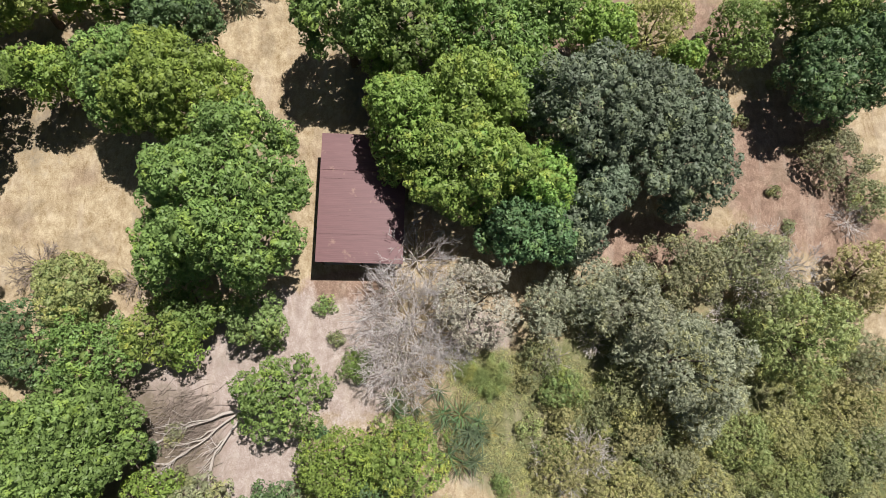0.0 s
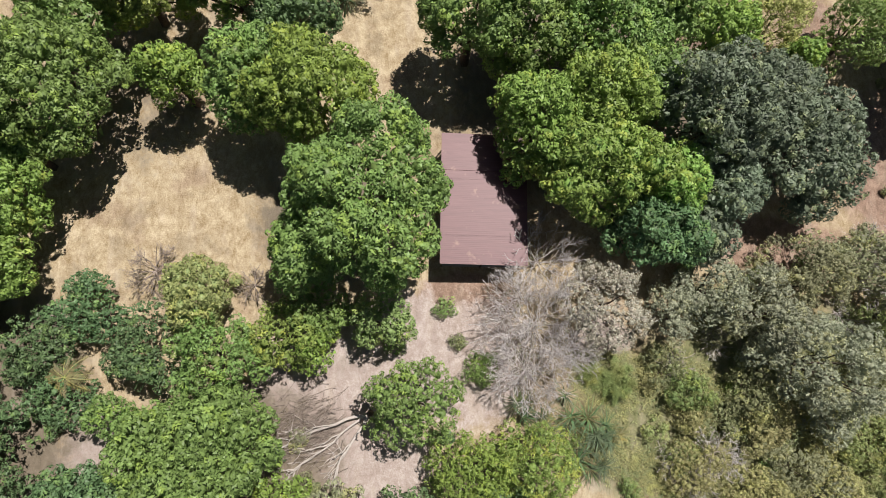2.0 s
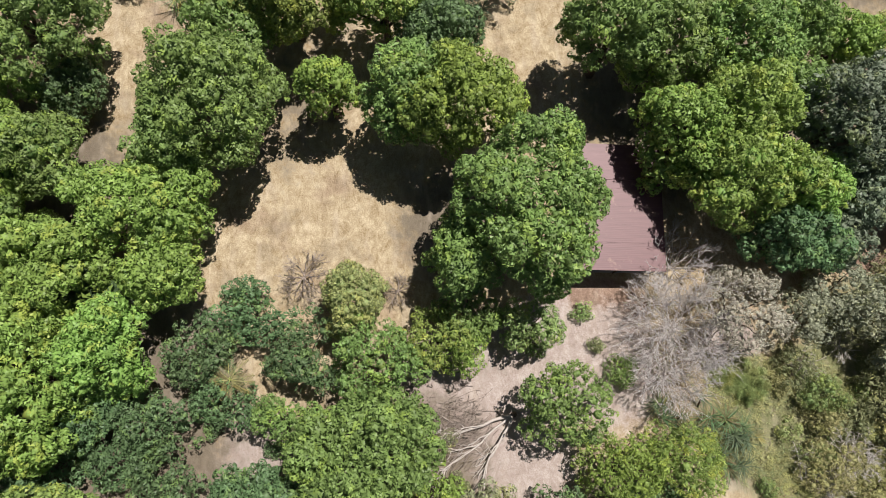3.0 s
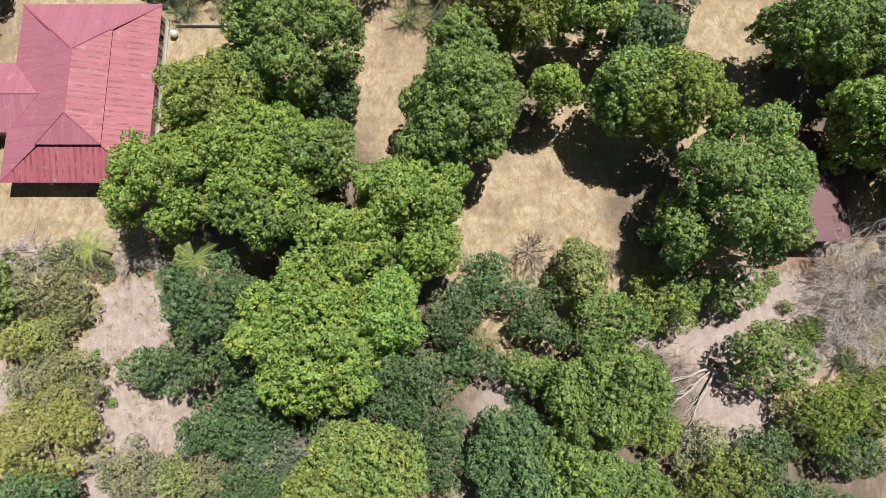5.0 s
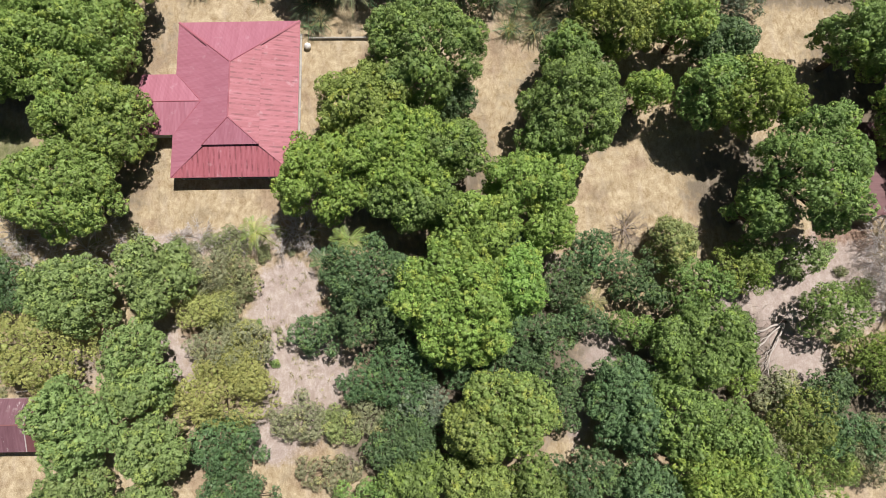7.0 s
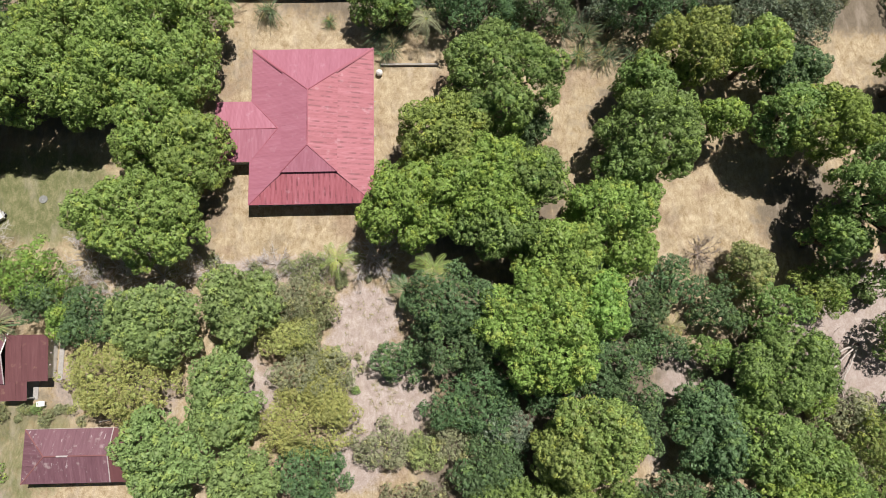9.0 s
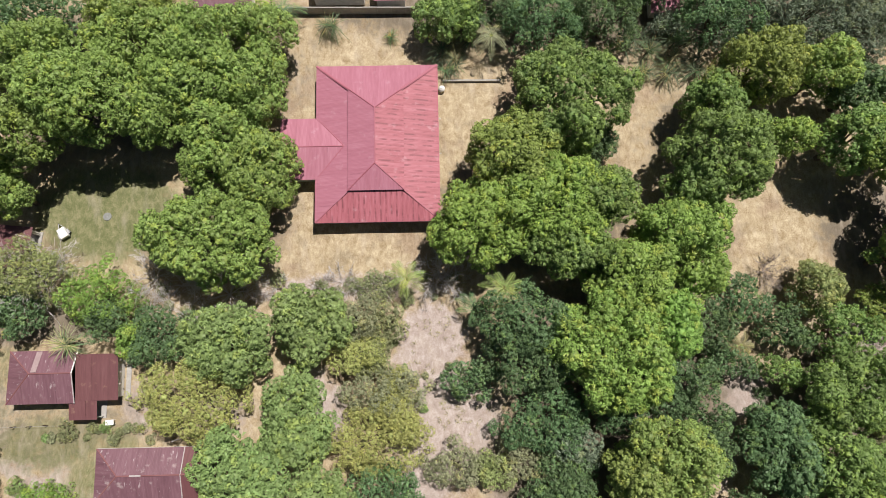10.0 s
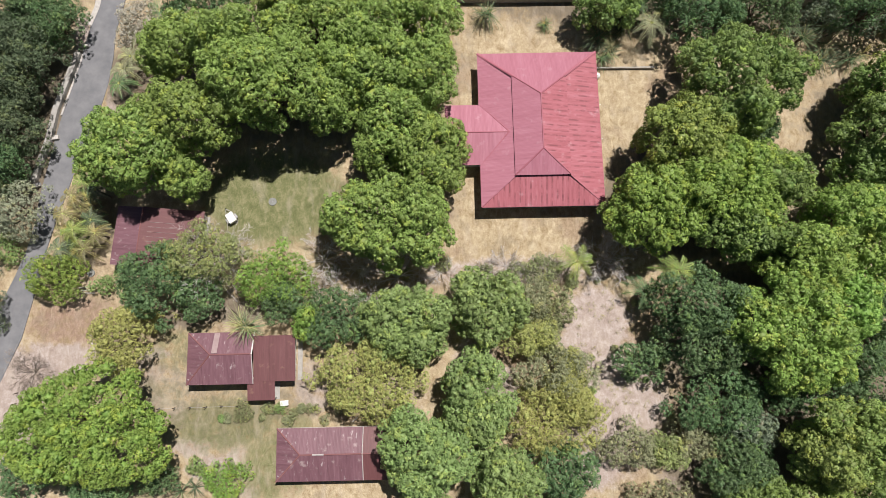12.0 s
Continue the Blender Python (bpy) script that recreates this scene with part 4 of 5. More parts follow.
ROAD_LEFT = [(-154.0, 140.0), (-166.0, 80.0), (-171.3, 59.4), (-171.5, 55.3), (-172.6, 47.0), (-173.9, 42.1), (-175.4, 35.9), (-177.0, 27.5), (-178.0, 22.2), (-178.3, 17.2), (-179.6, 12.5), (-182.0, 6.3), (-184.0, 1.6), (-186.0, -3.4), (-188.7, -10.0), (-205.0, -60.0), (-230.0, -120.0)]
ROAD_RIGHT = [(-148.0, 140.0), (-160.5, 80.0), (-165.9, 59.3), (-166.6, 55.2), (-168.0, 48.5), (-168.0, 42.0), (-169.6, 35.6), (-171.7, 29.3), (-173.1, 25.3), (-174.3, 20.1), (-175.9, 14.9), (-177.3, 6.6), (-179.2, -1.1), (-180.1, -3.6), (-182.8, -10.1), (-198.0, -62.0), (-223.0, -122.0)]
ribbon("road", ROAD_LEFT, ROAD_RIGHT, 0.07, ASPHALT, "narrow grey asphalt road with dusty edges", "road", 0.25)


def long_wall(name, pts, h, t, mat, label, category="wall", gap=None):
    """A low wall along a line of points, built of butted lengths."""
    w = thing(name, pts[0][0], pts[0][1], 0, 0, label, category)
    for (ax, ay), (bx, by) in zip(pts, pts[1:]):
        d = Vector((bx - ax, by - ay, 0))
        n = max(1, round(d.length / 2.4))
        for i in range(n):
            a = Vector((ax - pts[0][0], ay - pts[0][1], 0)) + d * (i / n)
            b = a + d / n * 0.992
            ang = math.atan2(d.y, d.x)
            bm = block(0, -t / 2, -0.1, (b - a).length, t / 2, h + 0.02 * ((i * 5) % 3 - 1), 0.02)
            bmesh.ops.transform(bm, matrix=Matrix.Translation(a) @ Matrix.Rotation(ang, 4, "Z"), verts=bm.verts[:])
            part("wall_block", bm, mat, w)
    return w


long_wall("drain_wall", [(-173.5, 45.8), (-176.4, 36.0), (-177.0, 31.4), (-179.0, 23.9)], 0.7, 0.9, CONCRETE, "raised concrete drain wall beside the asphalt road")
long_wall("kerb", [(-172.9, 45.6), (-174.1, 41.0), (-175.6, 35.2)], 0.16, 0.3, KERB_PAINT, "worn whitish kerb at the road edge", "kerb")
long_wall("kerb", [(-170.9, 56.5), (-171.2, 54.0), (-172.3, 50.8)], 0.14, 0.9, KERB_PAINT, "broad whitish kerb at the road edge", "kerb")
long_wall("headwall", [(-173.6, 46.9), (-171.9, 46.9)], 0.8, 0.25, KERB_PAINT, "white concrete culvert headwall beside the road")
long_wall("rubble_headwall", [(-177.3, 31.3), (-175.6, 31.5)], 0.5, 0.7, KERB_PAINT, "broken whitish culvert headwall beside the road")
long_wall("rubble_headwall", [(-179.4, 23.4), (-177.9, 23.8)], 0.45, 0.6, KERB_PAINT, "broken whitish culvert headwall at the drain")
long_wall("low_wall", [(-89.2, 41.5), (-84.5, 41.45), (-79.8, 41.4)], 0.5, 0.25, CONCRETE, "low concrete wall running from the house across the yard")
long_wall("boundary_wall", [(-122.0, 53.9), (-104.0, 53.6), (-88.0, 53.4)], 1.9, 0.18, CONCRETE, "grey concrete boundary wall behind the yard")


def far_roof(x0, y0, x1, y1, e, r, mat, label):
    t = thing("neighbour_house", 0, 0, 0, 0, label, "house")
    ym = (y0 + y1) / 2
    roof_plane(t, [(x0, y0, e), (x1, y0, e), (x1, ym, r), (x0, ym, r)], mat)
    roof_plane(t, [(x0, y1, e), (x1, y1, e), (x1, ym, r), (x0, ym, r)], mat)
    flashing(t, (x0, ym, r + 0.03), (x1, ym, r + 0.03), mat)
    walls(t, x0 + 0.4, y0 + 0.5, x1 - 0.4, y1 - 0.5, e - 0.1, WALL_WHITE)


far_roof(-128.5, 53.4, -119.2, 61.0, 2.9, 3.9, ROOF_MAUVE, "neighbouring house with a dusty maroon roof behind trees")
far_roof(-99.9, 54.2, -94.6, 60.5, 2.7, 3.6, ROOF_RED, "neighbouring shed with a red sheet roof behind the wall")
far_roof(-110.0, 54.6, -101.2, 61.5, 2.7, 3.5, plain("cream_sheet", (0.55, 0.52, 0.42), (0.74, 0.72, 0.62), 1.5, 0.5), "neighbouring house with a cream sheet roof behind the wall")
far_roof(-55.5, 51.5, -50.8, 57.0, 2.6, 3.3, ROOF_RED, "small red-roofed shed behind the spiky plants")


# ---- yard things ----
def trailer():
    t = thing("utility_trailer", -147.6, 17.7, 0, 33, "small white utility trailer parked on the lawn", "trailer")
    part("bed", block(-0.62, -0.85, 0.42, 0.62, 0.85, 0.55, 0.02), GREY_METAL, t)
    part("cover", block(-0.6, -0.82, 0.55, 0.6, 0.82, 0.98, 0.05), WHITE_METAL, t, "white box cover")
    for s in (-1, 1):
        w = part("wheel", bar((s * 0.68, -0.1, 0.3), (s * 0.86, -0.1, 0.3), 0.3, 16), RUBBER, t)
        part("rim", bar((s * 0.85, -0.1, 0.3), (s * 0.875, -0.1, 0.3), 0.16, 12), GREY_METAL, w)
        part("mudguard", block(s * 0.77 - 0.13, -0.5, 0.62, s * 0.77 + 0.13, 0.3, 0.66, 0.015), GREY_METAL, t)
        part("drawbar", bar((s * 0.5, 0.85, 0.45), (0, 1.75, 0.45), 0.045, 6), GREY_METAL, t)
    part("coupling", bar((0, 1.65, 0.45), (0, 1.95, 0.45), 0.07, 8), RUBBER, t)
    part("jockey_wheel", bar((0.12, 1.55, 0.0), (0.12, 1.55, 0.7), 0.05, 6), GREY_METAL, t)


trailer()


def garden_table():
    t = thing("garden_table", -138.75, -10.5, 0, 4, "plain white garden table on the grass", "table")
    part("tabletop", block(-0.6, -0.38, 0.7, 0.6, 0.38, 0.75, 0.015), WHITE_METAL, t)
    for sx in (-0.5, 0.5):
        for sy in (-0.3, 0.3):
            part("leg", bar((sx, sy, 0), (sx, sy, 0.7), 0.03, 6), WHITE_METAL, t)


garden_table()


SLAB = plain("mossy_concrete", (0.17, 0.175, 0.16), (0.27, 0.275, 0.26), 1.5)


def cover_slab(x, y, r, label):
    t = thing("cover_slab", x, y, 0, 20, label, "slab")
    bm = bmesh.new()
    bmesh.ops.create_cone(bm, cap_ends=True, segments=18, radius1=r, radius2=r * 0.96, depth=0.14, matrix=Matrix.Translation((0, 0, 0.04)))
    part("slab", bm, SLAB, t)
    part("grip", bar((-0.12, 0, 0.125), (0.12, 0, 0.125), 0.02, 6), GREY_METAL, t)


cover_slab(-141.4, 20.3, 0.65, "round pale concrete cover slab in the lawn")
cover_slab(-169.1, 9.6, 0.6, "round pale concrete cover slab beside the palms")


def board(x, y, turn, l, w, label):
    t = thing("plank", x, y, 0, turn, label, "plank")
    part("board", block(-l / 2, -w / 2, -0.02, l / 2, w / 2, 0.09, 0.015), DEADWOOD, t)
    for s in (-0.35, 0.35):
        part("batten", block(s * l - 0.05, -w / 2 - 0.02, -0.02, s * l + 0.05, w / 2 + 0.02, 0.05), BARK, t)


board(-168.2, -0.9, -72, 2.6, 0.35, "bleached plank lying on dry ground")
for k in range(3):
    board(-169.8 + 0.3 * k, 7.4 - 0.45 * k, 4 - 3 * k, 1.9, 0.22, "old board in a stack on bare soil")


def pole(x, y, h, label):
    t = thing("pole", x, y, 0, 0, label, "pole")
    part("shaft", bar((0, 0, -0.2), (0, 0, h), 0.12, 10, 0.09), CONCRETE, t)
    part("crossarm", block(-0.5, -0.05, h - 0.5, 0.5, 0.05, h - 0.4, 0.01), BARK, t)


pole(-128.1, -12.9, 4.2, "pale concrete pole beside the cottage roof")


def fence(points, label):
    t = thing("fence", points[0][0], points[0][1], 0, 0, label, "fence")
    rng = np.random.default_rng(3)
    ox, oy = points[0]
    for (x, y) in points:
        lean = rng.normal(0, 0.05, 2)
        part("post", bar((x - ox, y - oy, -0.1), (x - ox + lean[0], y - oy + lean[1], 1.15), 0.07, 6), BARK, t)
    for z in (0.45, 0.95):
        for (ax, ay), (bx, by) in zip(points, points[1:]):
            part("wire", bar((ax - ox, ay - oy, z), (bx - ox, by - oy, z), 0.008, 4), GREY_METAL, t)


fence([(-157.5 + 2.35 * k, -10.9 + 0.02 * k) for k in range(6)], "leaning wooden fence posts with wire in the yard")
fence([(-178.7 - 0.11 * k, -8.2 - 1.6 * k) for k in range(7)], "wooden fence posts with wire beside the road verge")


# ---- dead wood, palms and spiky plants ----
def branching(tubes, rng, start, way, length, radius, depth, droop=0.0, split=3, thin=0.012):
    end = start + way * length
    n = 5 if radius > 0.03 else 3
    path = wander(rng, start, end, n, length * 0.05)
    path[:, 2] += droop * np.linspace(0, 1, n) ** 2 * length
    path[:, 2] = np.maximum(path[:, 2], 0.03)
    tubes.add(path, np.linspace(radius, max(radius * 0.55, thin), n))
    if depth == 0:
        return
    for k in range(split + int(rng.integers(0, 2))):
        s = rng.uniform(0.35, 1.0)
        at = path[min(n - 1, int(s * (n - 1) + 0.5))]
        w = unit(way + rng.normal(0, 0.55, 3))
        branching(tubes, rng, at, w, length * rng.uniform(0.5, 0.8), max(radius * 0.55, thin), depth - 1, droop, split, thin)


bare_count = 0


def bare_tree(x, y, r, h, wood_mat=DEADWOOD, twig_mat=TWIG):
    """A leafless tree or bush: many pale crooked branches."""
    global bare_count
    bare_count += 1
    rng = np.random.default_rng(400 + bare_count)
    t = thing("bare_tree" if h > 3 else "dead_shrub", x, y, 0, 0, ("leafless grey tree of fine twigs " if h > 3 else "dry leafless tangled shrub ") + beside(x, y), "tree" if h > 3 else "shrub")
    wood = Tubes(4)
    twigs = Tubes(3)
    stems = (13 if r > 4.5 else 8) if h > 3 else 7
    if h > 3:
        wood.add(wander(rng, (0, 0, -0.15), (0.1, 0, h * 0.22), 4, 0.04), np.linspace(0.16, 0.13, 4))
    for k in range(stems):
        a = 2 * math.pi * (k + rng.uniform(-0.3, 0.3)) / stems
        s0 = np.array([0.1, 0, h * 0.2]) if h > 3 else np.zeros(3)
        w = unit(np.array([math.cos(a), math.sin(a), rng.uniform(0.5, 1.3) * h / r * 0.8]))
        L = math.hypot(r, h * 0.8) * 0.42
        branching(wood, rng, s0, w, L, 0.085 if h > 3 else 0.055, 2, 0.0, 2, 0.026)
        branching(twigs, rng, s0 + (w * L * 0.4 if h > 3 else 0), unit(w + rng.normal(0, 0.3, 3)), L * 0.9, 0.03, 3 if h > 3 else 2, 0.0, 3, 0.016)
        if h > 4 or k % 2:
            branching(twigs, rng, s0 + (w * L * 0.8 if h > 3 else 0), unit(w + rng.normal(0, 0.35, 3)), L * 0.8, 0.028, 3, 0.0, 3, 0.016)
    part("trunk", wood.mesh("trunk", wood_mat), None, t)
    part("twig_growth", twigs.mesh("twig_growth", twig_mat), None, t)
    if h > 3.5:
        n = int(30 * r)
        p = rng.normal(0, 1, (n, 3)) * np.array([r * 0.42, r * 0.42, h * 0.16]) + np.array([0, 0, h * 0.55])
        v, f = rosettes(rng, p, unit(rng.normal(size=(n, 3)) + np.array([0, 0, 1.0])), 4, 0.16, 0.06, 0.4)
        part("dry_foliage", mesh_of("dry_foliage", v, f, LEAF["e"]), None, t)


spiky_count = 0


def blades(rng, n, length, width, rise, droop):
    """Long tapering blades from one heart, each folded along its middle."""
    v, f = [], []
    seg = 5
    for k in range(n):
        a = rng.uniform(0, 2 * math.pi)
        el = rng.uniform(*rise)
        L = length * rng.uniform(0.7, 1.1)
        out = np.array([math.cos(a), math.sin(a), 0])
        side = np.array([-math.sin(a), math.cos(a), 0])
        base = len(v)
        for i in range(seg + 1):
            s = i / seg
            p = out * L * s * math.cos(el) + np.array([0, 0, L * s * math.sin(el) - droop * L * s * s])
            w = width * (1 - s) ** 0.6 * (0.6 + 0.4 * min(1, s * 4)) + 0.004
            v += [p + side * w / 2, p - np.array([0, 0, w * 0.3]), p - side * w / 2]
        for i in range(seg):
            q = base + 3 * i
            f += [(q, q + 1, q + 4, q + 3), (q + 1, q + 2, q + 5, q + 4)]
    return np.array(v), np.array(f)


def spiky_plant(x, y, r, h):
    """A screw-pine like plant: short stems with heads of sword leaves."""
    global spiky_count
    spiky_count += 1
    rng = np.random.default_rng(700 + spiky_count)
    t = thing("spiky_plant", x, y, 0, 0, "clump of long sword-shaped dull green leaves " + beside(x, y), "plant")
    heads = 2 if h < 1.5 else 4
    for k in range(heads):
        off = np.array([rng.normal(0, r * 0.3), rng.normal(0, r * 0.3), 0]) if heads > 1 else np.zeros(3)
        z = h * rng.uniform(0.6, 0.85)
        stem = Tubes(6)
        stem.add(wander(rng, off * 0.4 + np.array([0, 0, -0.1]), off + np.array([0, 0, z]), 4, 0.03), np.linspace(0.12, 0.09, 4))
        part("stem", stem.mesh("stem", BARK), None, t)
        v, f = blades(rng, 26, r * 1.3, 0.1, (-0.3, 1.1), 0.25 + 0.3 * rng.uniform())
        part("leaf_head", mesh_of("leaf_head", v + off + np.array([0, 0, z]), f, LEAF["drrp"[(spiky_count + k) % 4] if spiky_count > 1 else "ehdf"[k % 4]]), None, t)


palm_count = 0


def palm(x, y, r, h, tone):
    global palm_count
    palm_count += 1
    rng = np.random.default_rng(900 + palm_count)
    looks = {"l": "light green", "o": "yellowing", "y": "yellow-green", "d": "dark green", "e": "dusty green", "b": "bright green", "h": "dry yellow-green", "q": "dull yellow-green", "g": "mid-green", "r": "dark olive", "v": "pale green", "p": "dull olive"}
    t = thing("palm", x, y, 0, 0, looks[tone] + " feather palm with arching fronds " + beside(x, y), "palm")
    stem = Tubes(8)
    stem.add(wander(rng, (0, 0, -0.1), (0, 0, h * 0.9), 6, 0.05), np.linspace(0.17, 0.11, 6))
    part("trunk", stem.mesh("trunk", BARK), None, t)
    n = 10
    for k in range(n):
        a = 2 * math.pi * (k * 0.382 + rng.uniform(-0.03, 0.03))
        el = rng.uniform(0.05, 0.9)
        L = r * rng.uniform(0.95, 1.2)
        out, side = np.array([math.cos(a), math.sin(a), 0]), np.array([-math.sin(a), math.cos(a), 0])
        seg = 19
        s = np.linspace(0.08, 1, seg)[:, None]
        spine = out * L * s * math.cos(el * 0.6) + np.array([0, 0, 1.0]) * (L * s * math.sin(el) - L * 1.0 * s ** 2.2) + np.array([0, 0, h * 0.9])
        v, f = [], []
        for i in range(seg):
            ll = L * 0.21 * math.sin(math.pi * min(1, 0.15 + 0.85 * float(s[i, 0]))) ** 0.6 + 0.08
            fw = unit(out * 0.55 + np.array([0, 0, -0.35]))
            for sg in (-1, 1):
                p = spine[i]
                tip = p + (side * sg * 0.85 + fw * 0.5) * ll * rng.uniform(0.85, 1.1)
                wd = out * 0.045
                b = len(v)
                v += [p - wd * 0.6, (p + tip) / 2 - wd, tip, (p + tip) / 2 + wd]
                f.append((b, b + 1, b + 2, b + 3))
        for i in range(seg):
            v += [spine[i] - side * 0.05, spine[i] + side * 0.05]
        b = 8 * seg
        f += [(b + 2 * i, b + 2 * i + 1, b + 2 * i + 3, b + 2 * i + 2) for i in range(seg - 1)]
        rib = Tubes(4)
        rib.add(np.concatenate([[np.array([0, 0, h * 0.88])], spine[::4]]), np.linspace(0.035, 0.012, len(spine[::4]) + 1))
        fr = part("frond", mesh_of("frond", np.array(v), np.array(f), LEAF[tone]), None, t)
        part("rib", rib.mesh("rib", LEAF["o"]), None, fr)


def feather_bush(x, y, r, h):
    rng = np.random.default_rng(int(61 + 10 * r))
    t = thing("feathery_bush", x, y, 0, 0, "soft feathery bright green bush on pale soil", "shrub")
    for k in range(26):
        a, el = k * 2.4 + rng.normal(0, 0.2), rng.uniform(0.25, 1.2)
        L = r * rng.uniform(0.75, 1.1)
        out = np.array([math.cos(a), math.sin(a), 0])
        s = rng.uniform(0.05, 1, (240, 1)) ** 0.75
        p = out * L * s * math.cos(el) + np.array([0, 0, 1.0]) * (L * s * math.sin(el) - 0.35 * L * s * s + 0.2)
        p = p + rng.normal(0, 1, (240, 3)) * 0.3 * r / 2.7 * (1.1 - 0.6 * s)
        p[:, 2] = np.maximum(p[:, 2], 0.06)
        v, f = rosettes(rng, p, unit(np.tile(out, (240, 1)) + rng.normal(0, 0.4, (240, 3)) + np.array([0, 0, 0.5])), 4, 0.34, 0.05, 0.8)
        part("plume", mesh_of("plume", v, f, LEAF["v"]), None, t)
    stem = Tubes(5)
    for k in range(7):
        a = k * 0.9
        stem.add([(0, 0, -0.05), (0.2 * math.cos(a), 0.2 * math.sin(a), h * 0.4), (0.5 * math.cos(a), 0.5 * math.sin(a), h * 0.7)], [0.05, 0.035, 0.015])
    part("stem_cluster", stem.mesh("stem_cluster", BARK), None, t)


feather_bush(7.8, -1.2, 2.7, 2.2)
feather_bush(5.2, -0.4, 1.6, 1.4)


def tall_grass(x0, x1, y0, y1, count, seed, label, tone):
    """Uncountable tufts of long grass, thick in some places and thin in others."""
    rng = np.random.default_rng(seed)
    p = np.stack([rng.uniform(x0, x1, count), rng.uniform(y0, y1, count), np.full(count, 0.02)], 1)
    thick = np.sin(p[:, 0] * 0.5 + 2 * np.sin(p[:, 1] * 0.4)) + np.sin(p[:, 1] * 0.7 + p[:, 0] * 0.2)
    p = p[thick + rng.normal(0, 0.6, count) > -0.2]
    n = len(p)
    v, f = rosettes(rng, p, unit(rng.normal(0, 0.25, (n, 3)) + np.array([0, 0, 1.0])), 6, 0.75, 0.07, 1.1)
    v[:, 2] = np.maximum(v[:, 2], -0.04)
    tagged(new("tall_grass", mesh_of("tall_grass", v, f, LEAF[tone])), label, "grass", kind="stuff")


tall_grass(3, 60, -20, 2, 15000, 31, "long dry yellow-green grass among the scrub", "h")
tall_grass(3, 60, -20, 2, 5000, 32, "long dull green grass among the scrub", "f")
tall_grass(-100, -70, -16, 9, 500, 33, "thin dry grass tufts on bare soil", "h")


def fallen_tree():
    """A felled tree: forked pale limbs and a heap of brushwood."""
    t = thing("fallen_tree", -18.2, -4.9, 0, 0, "bleached fallen tree with forked limbs and tangled brushwood on sand", "fallen tree")
    for k, (ex, ey, bend) in enumerate(((-8.4, -3.2, 0.35), (-3.6, -7.0, 0.3), (-7.0, -5.4, 0.4))):
        rng = np.random.default_rng(50 + k)
        limb = Tubes(7)
        path = wander(rng, (0, 0, 0.35 + 0.05 * k), (ex, ey, 0.25), 9, 0.12)
        path[:, 2] = np.abs(path[:, 2]) + 0.1 + 0.4 * np.sin(np.linspace(0, 3.1, 9))
        limb.add(path, np.linspace(0.2 - 0.03 * k, 0.07, 9))
        for i in (3, 4, 5, 6, 7, 8, 8):
            w = unit(np.array([ex, ey, 0]) / 6 + rng.normal(0, 0.45, 3) * np.array([1, 1, 0.3]))
            branching(limb, rng, path[i], w, rng.uniform(1.6, 2.8), 0.085, 2, -0.12, 2, 0.025)
        part("limb", limb.mesh("limb", DEADWOOD), None, t, "bleached forked limb")
    rng = np.random.default_rng(77)
    brush = Tubes(3)
    for k in range(340):
        off = rng.normal(0, 1, 2)
        p = np.array([-5.2 + 1.7 * off[0], -1.0 + 1.9 * off[1], abs(rng.normal(0.1, 0.3)) + 0.03])
        a = rng.normal(3.8, 0.5)
        w = unit(np.array([math.cos(a), math.sin(a), rng.normal(0, 0.12)]))
        branching(brush, rng, p, w, rng.uniform(0.8, 2.2), 0.028, 1, -0.1, 2, 0.013)
    part("brushwood", brush.mesh("brushwood", BRUSH), None, t, "tangled grey-brown brushwood")
    stump = Tubes(9)
    stump.add([(0.35, 0.2, -0.1), (0.3, 0.2, 0.35), (0.1, 0.1, 0.5)], [0.36, 0.3, 0.24])
    part("stump", stump.mesh("stump", BARK), None, t)


fallen_tree()
bare_tree(-1.0, 4.6, 6.2, 7)
bare_tree(-0.6, 11.4, 3.9, 5)
bare_tree(-2.6, 2.1, 4.1, 4)
bare_tree(-133.1, 10.6, 4.3, 4)
bare_tree(-122.0, 7.8, 7.2, 3.5)
bare_tree(-125.8, 3.2, 3.8, 4)
bare_tree(-148.6, 11.1, 5.8, 7)
bare_tree(-89.1, 10.1, 4.1, 4)
bare_tree(-102.3, 8.2, 3.3, 2.5)
bare_tree(-105.1, 9.4, 4.5, 3)
bare_tree(-91.1, 10.0, 3.8, 4)
bare_tree(-40.9, 9.6, 3.3, 3.4, BRUSH, BRUSH)
bare_tree(-30.6, 8.4, 2.6, 2.6, BRUSH, BRUSH)
bare_tree(-176.2, -5.0, 3.7, 3.4, BRUSH, BRUSH)
bare_tree(35.8, 9.6, 3.7, 5)
bare_tree(13.4, -9.1, 2.6, 2.5)
bare_tree(49.3, 17.3, 3.9, 2)
bare_tree(-1.8, -0.1, 5.0, 5)
bare_tree(-2.6, 7.8, 3.4, 4)
bare_tree(-134.0, 5.5, 3.0, 3)
bare_tree(-127.2, 9.7, 3.4, 3)
bare_tree(-115.2, 8.6, 3.9, 3)
bare_tree(-131.4, 7.2, 3.8, 3)
bare_tree(-98.9, 8.6, 3.8, 3)
bare_tree(-108.3, 8.7, 3.0, 2.5)
bare_tree(3.5, 3.5, 3.6, 4)
bare_tree(37.1, 13.4, 3.7, 4)
bare_tree(14.4, 0.7, 2.4, 2.5)
bare_tree(17.7, -8.4, 2.9, 3.4)
bare_tree(15.9, -11.2, 2.9, 3)
bare_tree(33.7, 5.9, 3.7, 3)
bare_tree(40.7, 11.0, 3.7, 4)
bare_tree(18.8, 3.2, 2.4, 2.5)
bare_tree(47.0, 6.2, 2.8, 3)
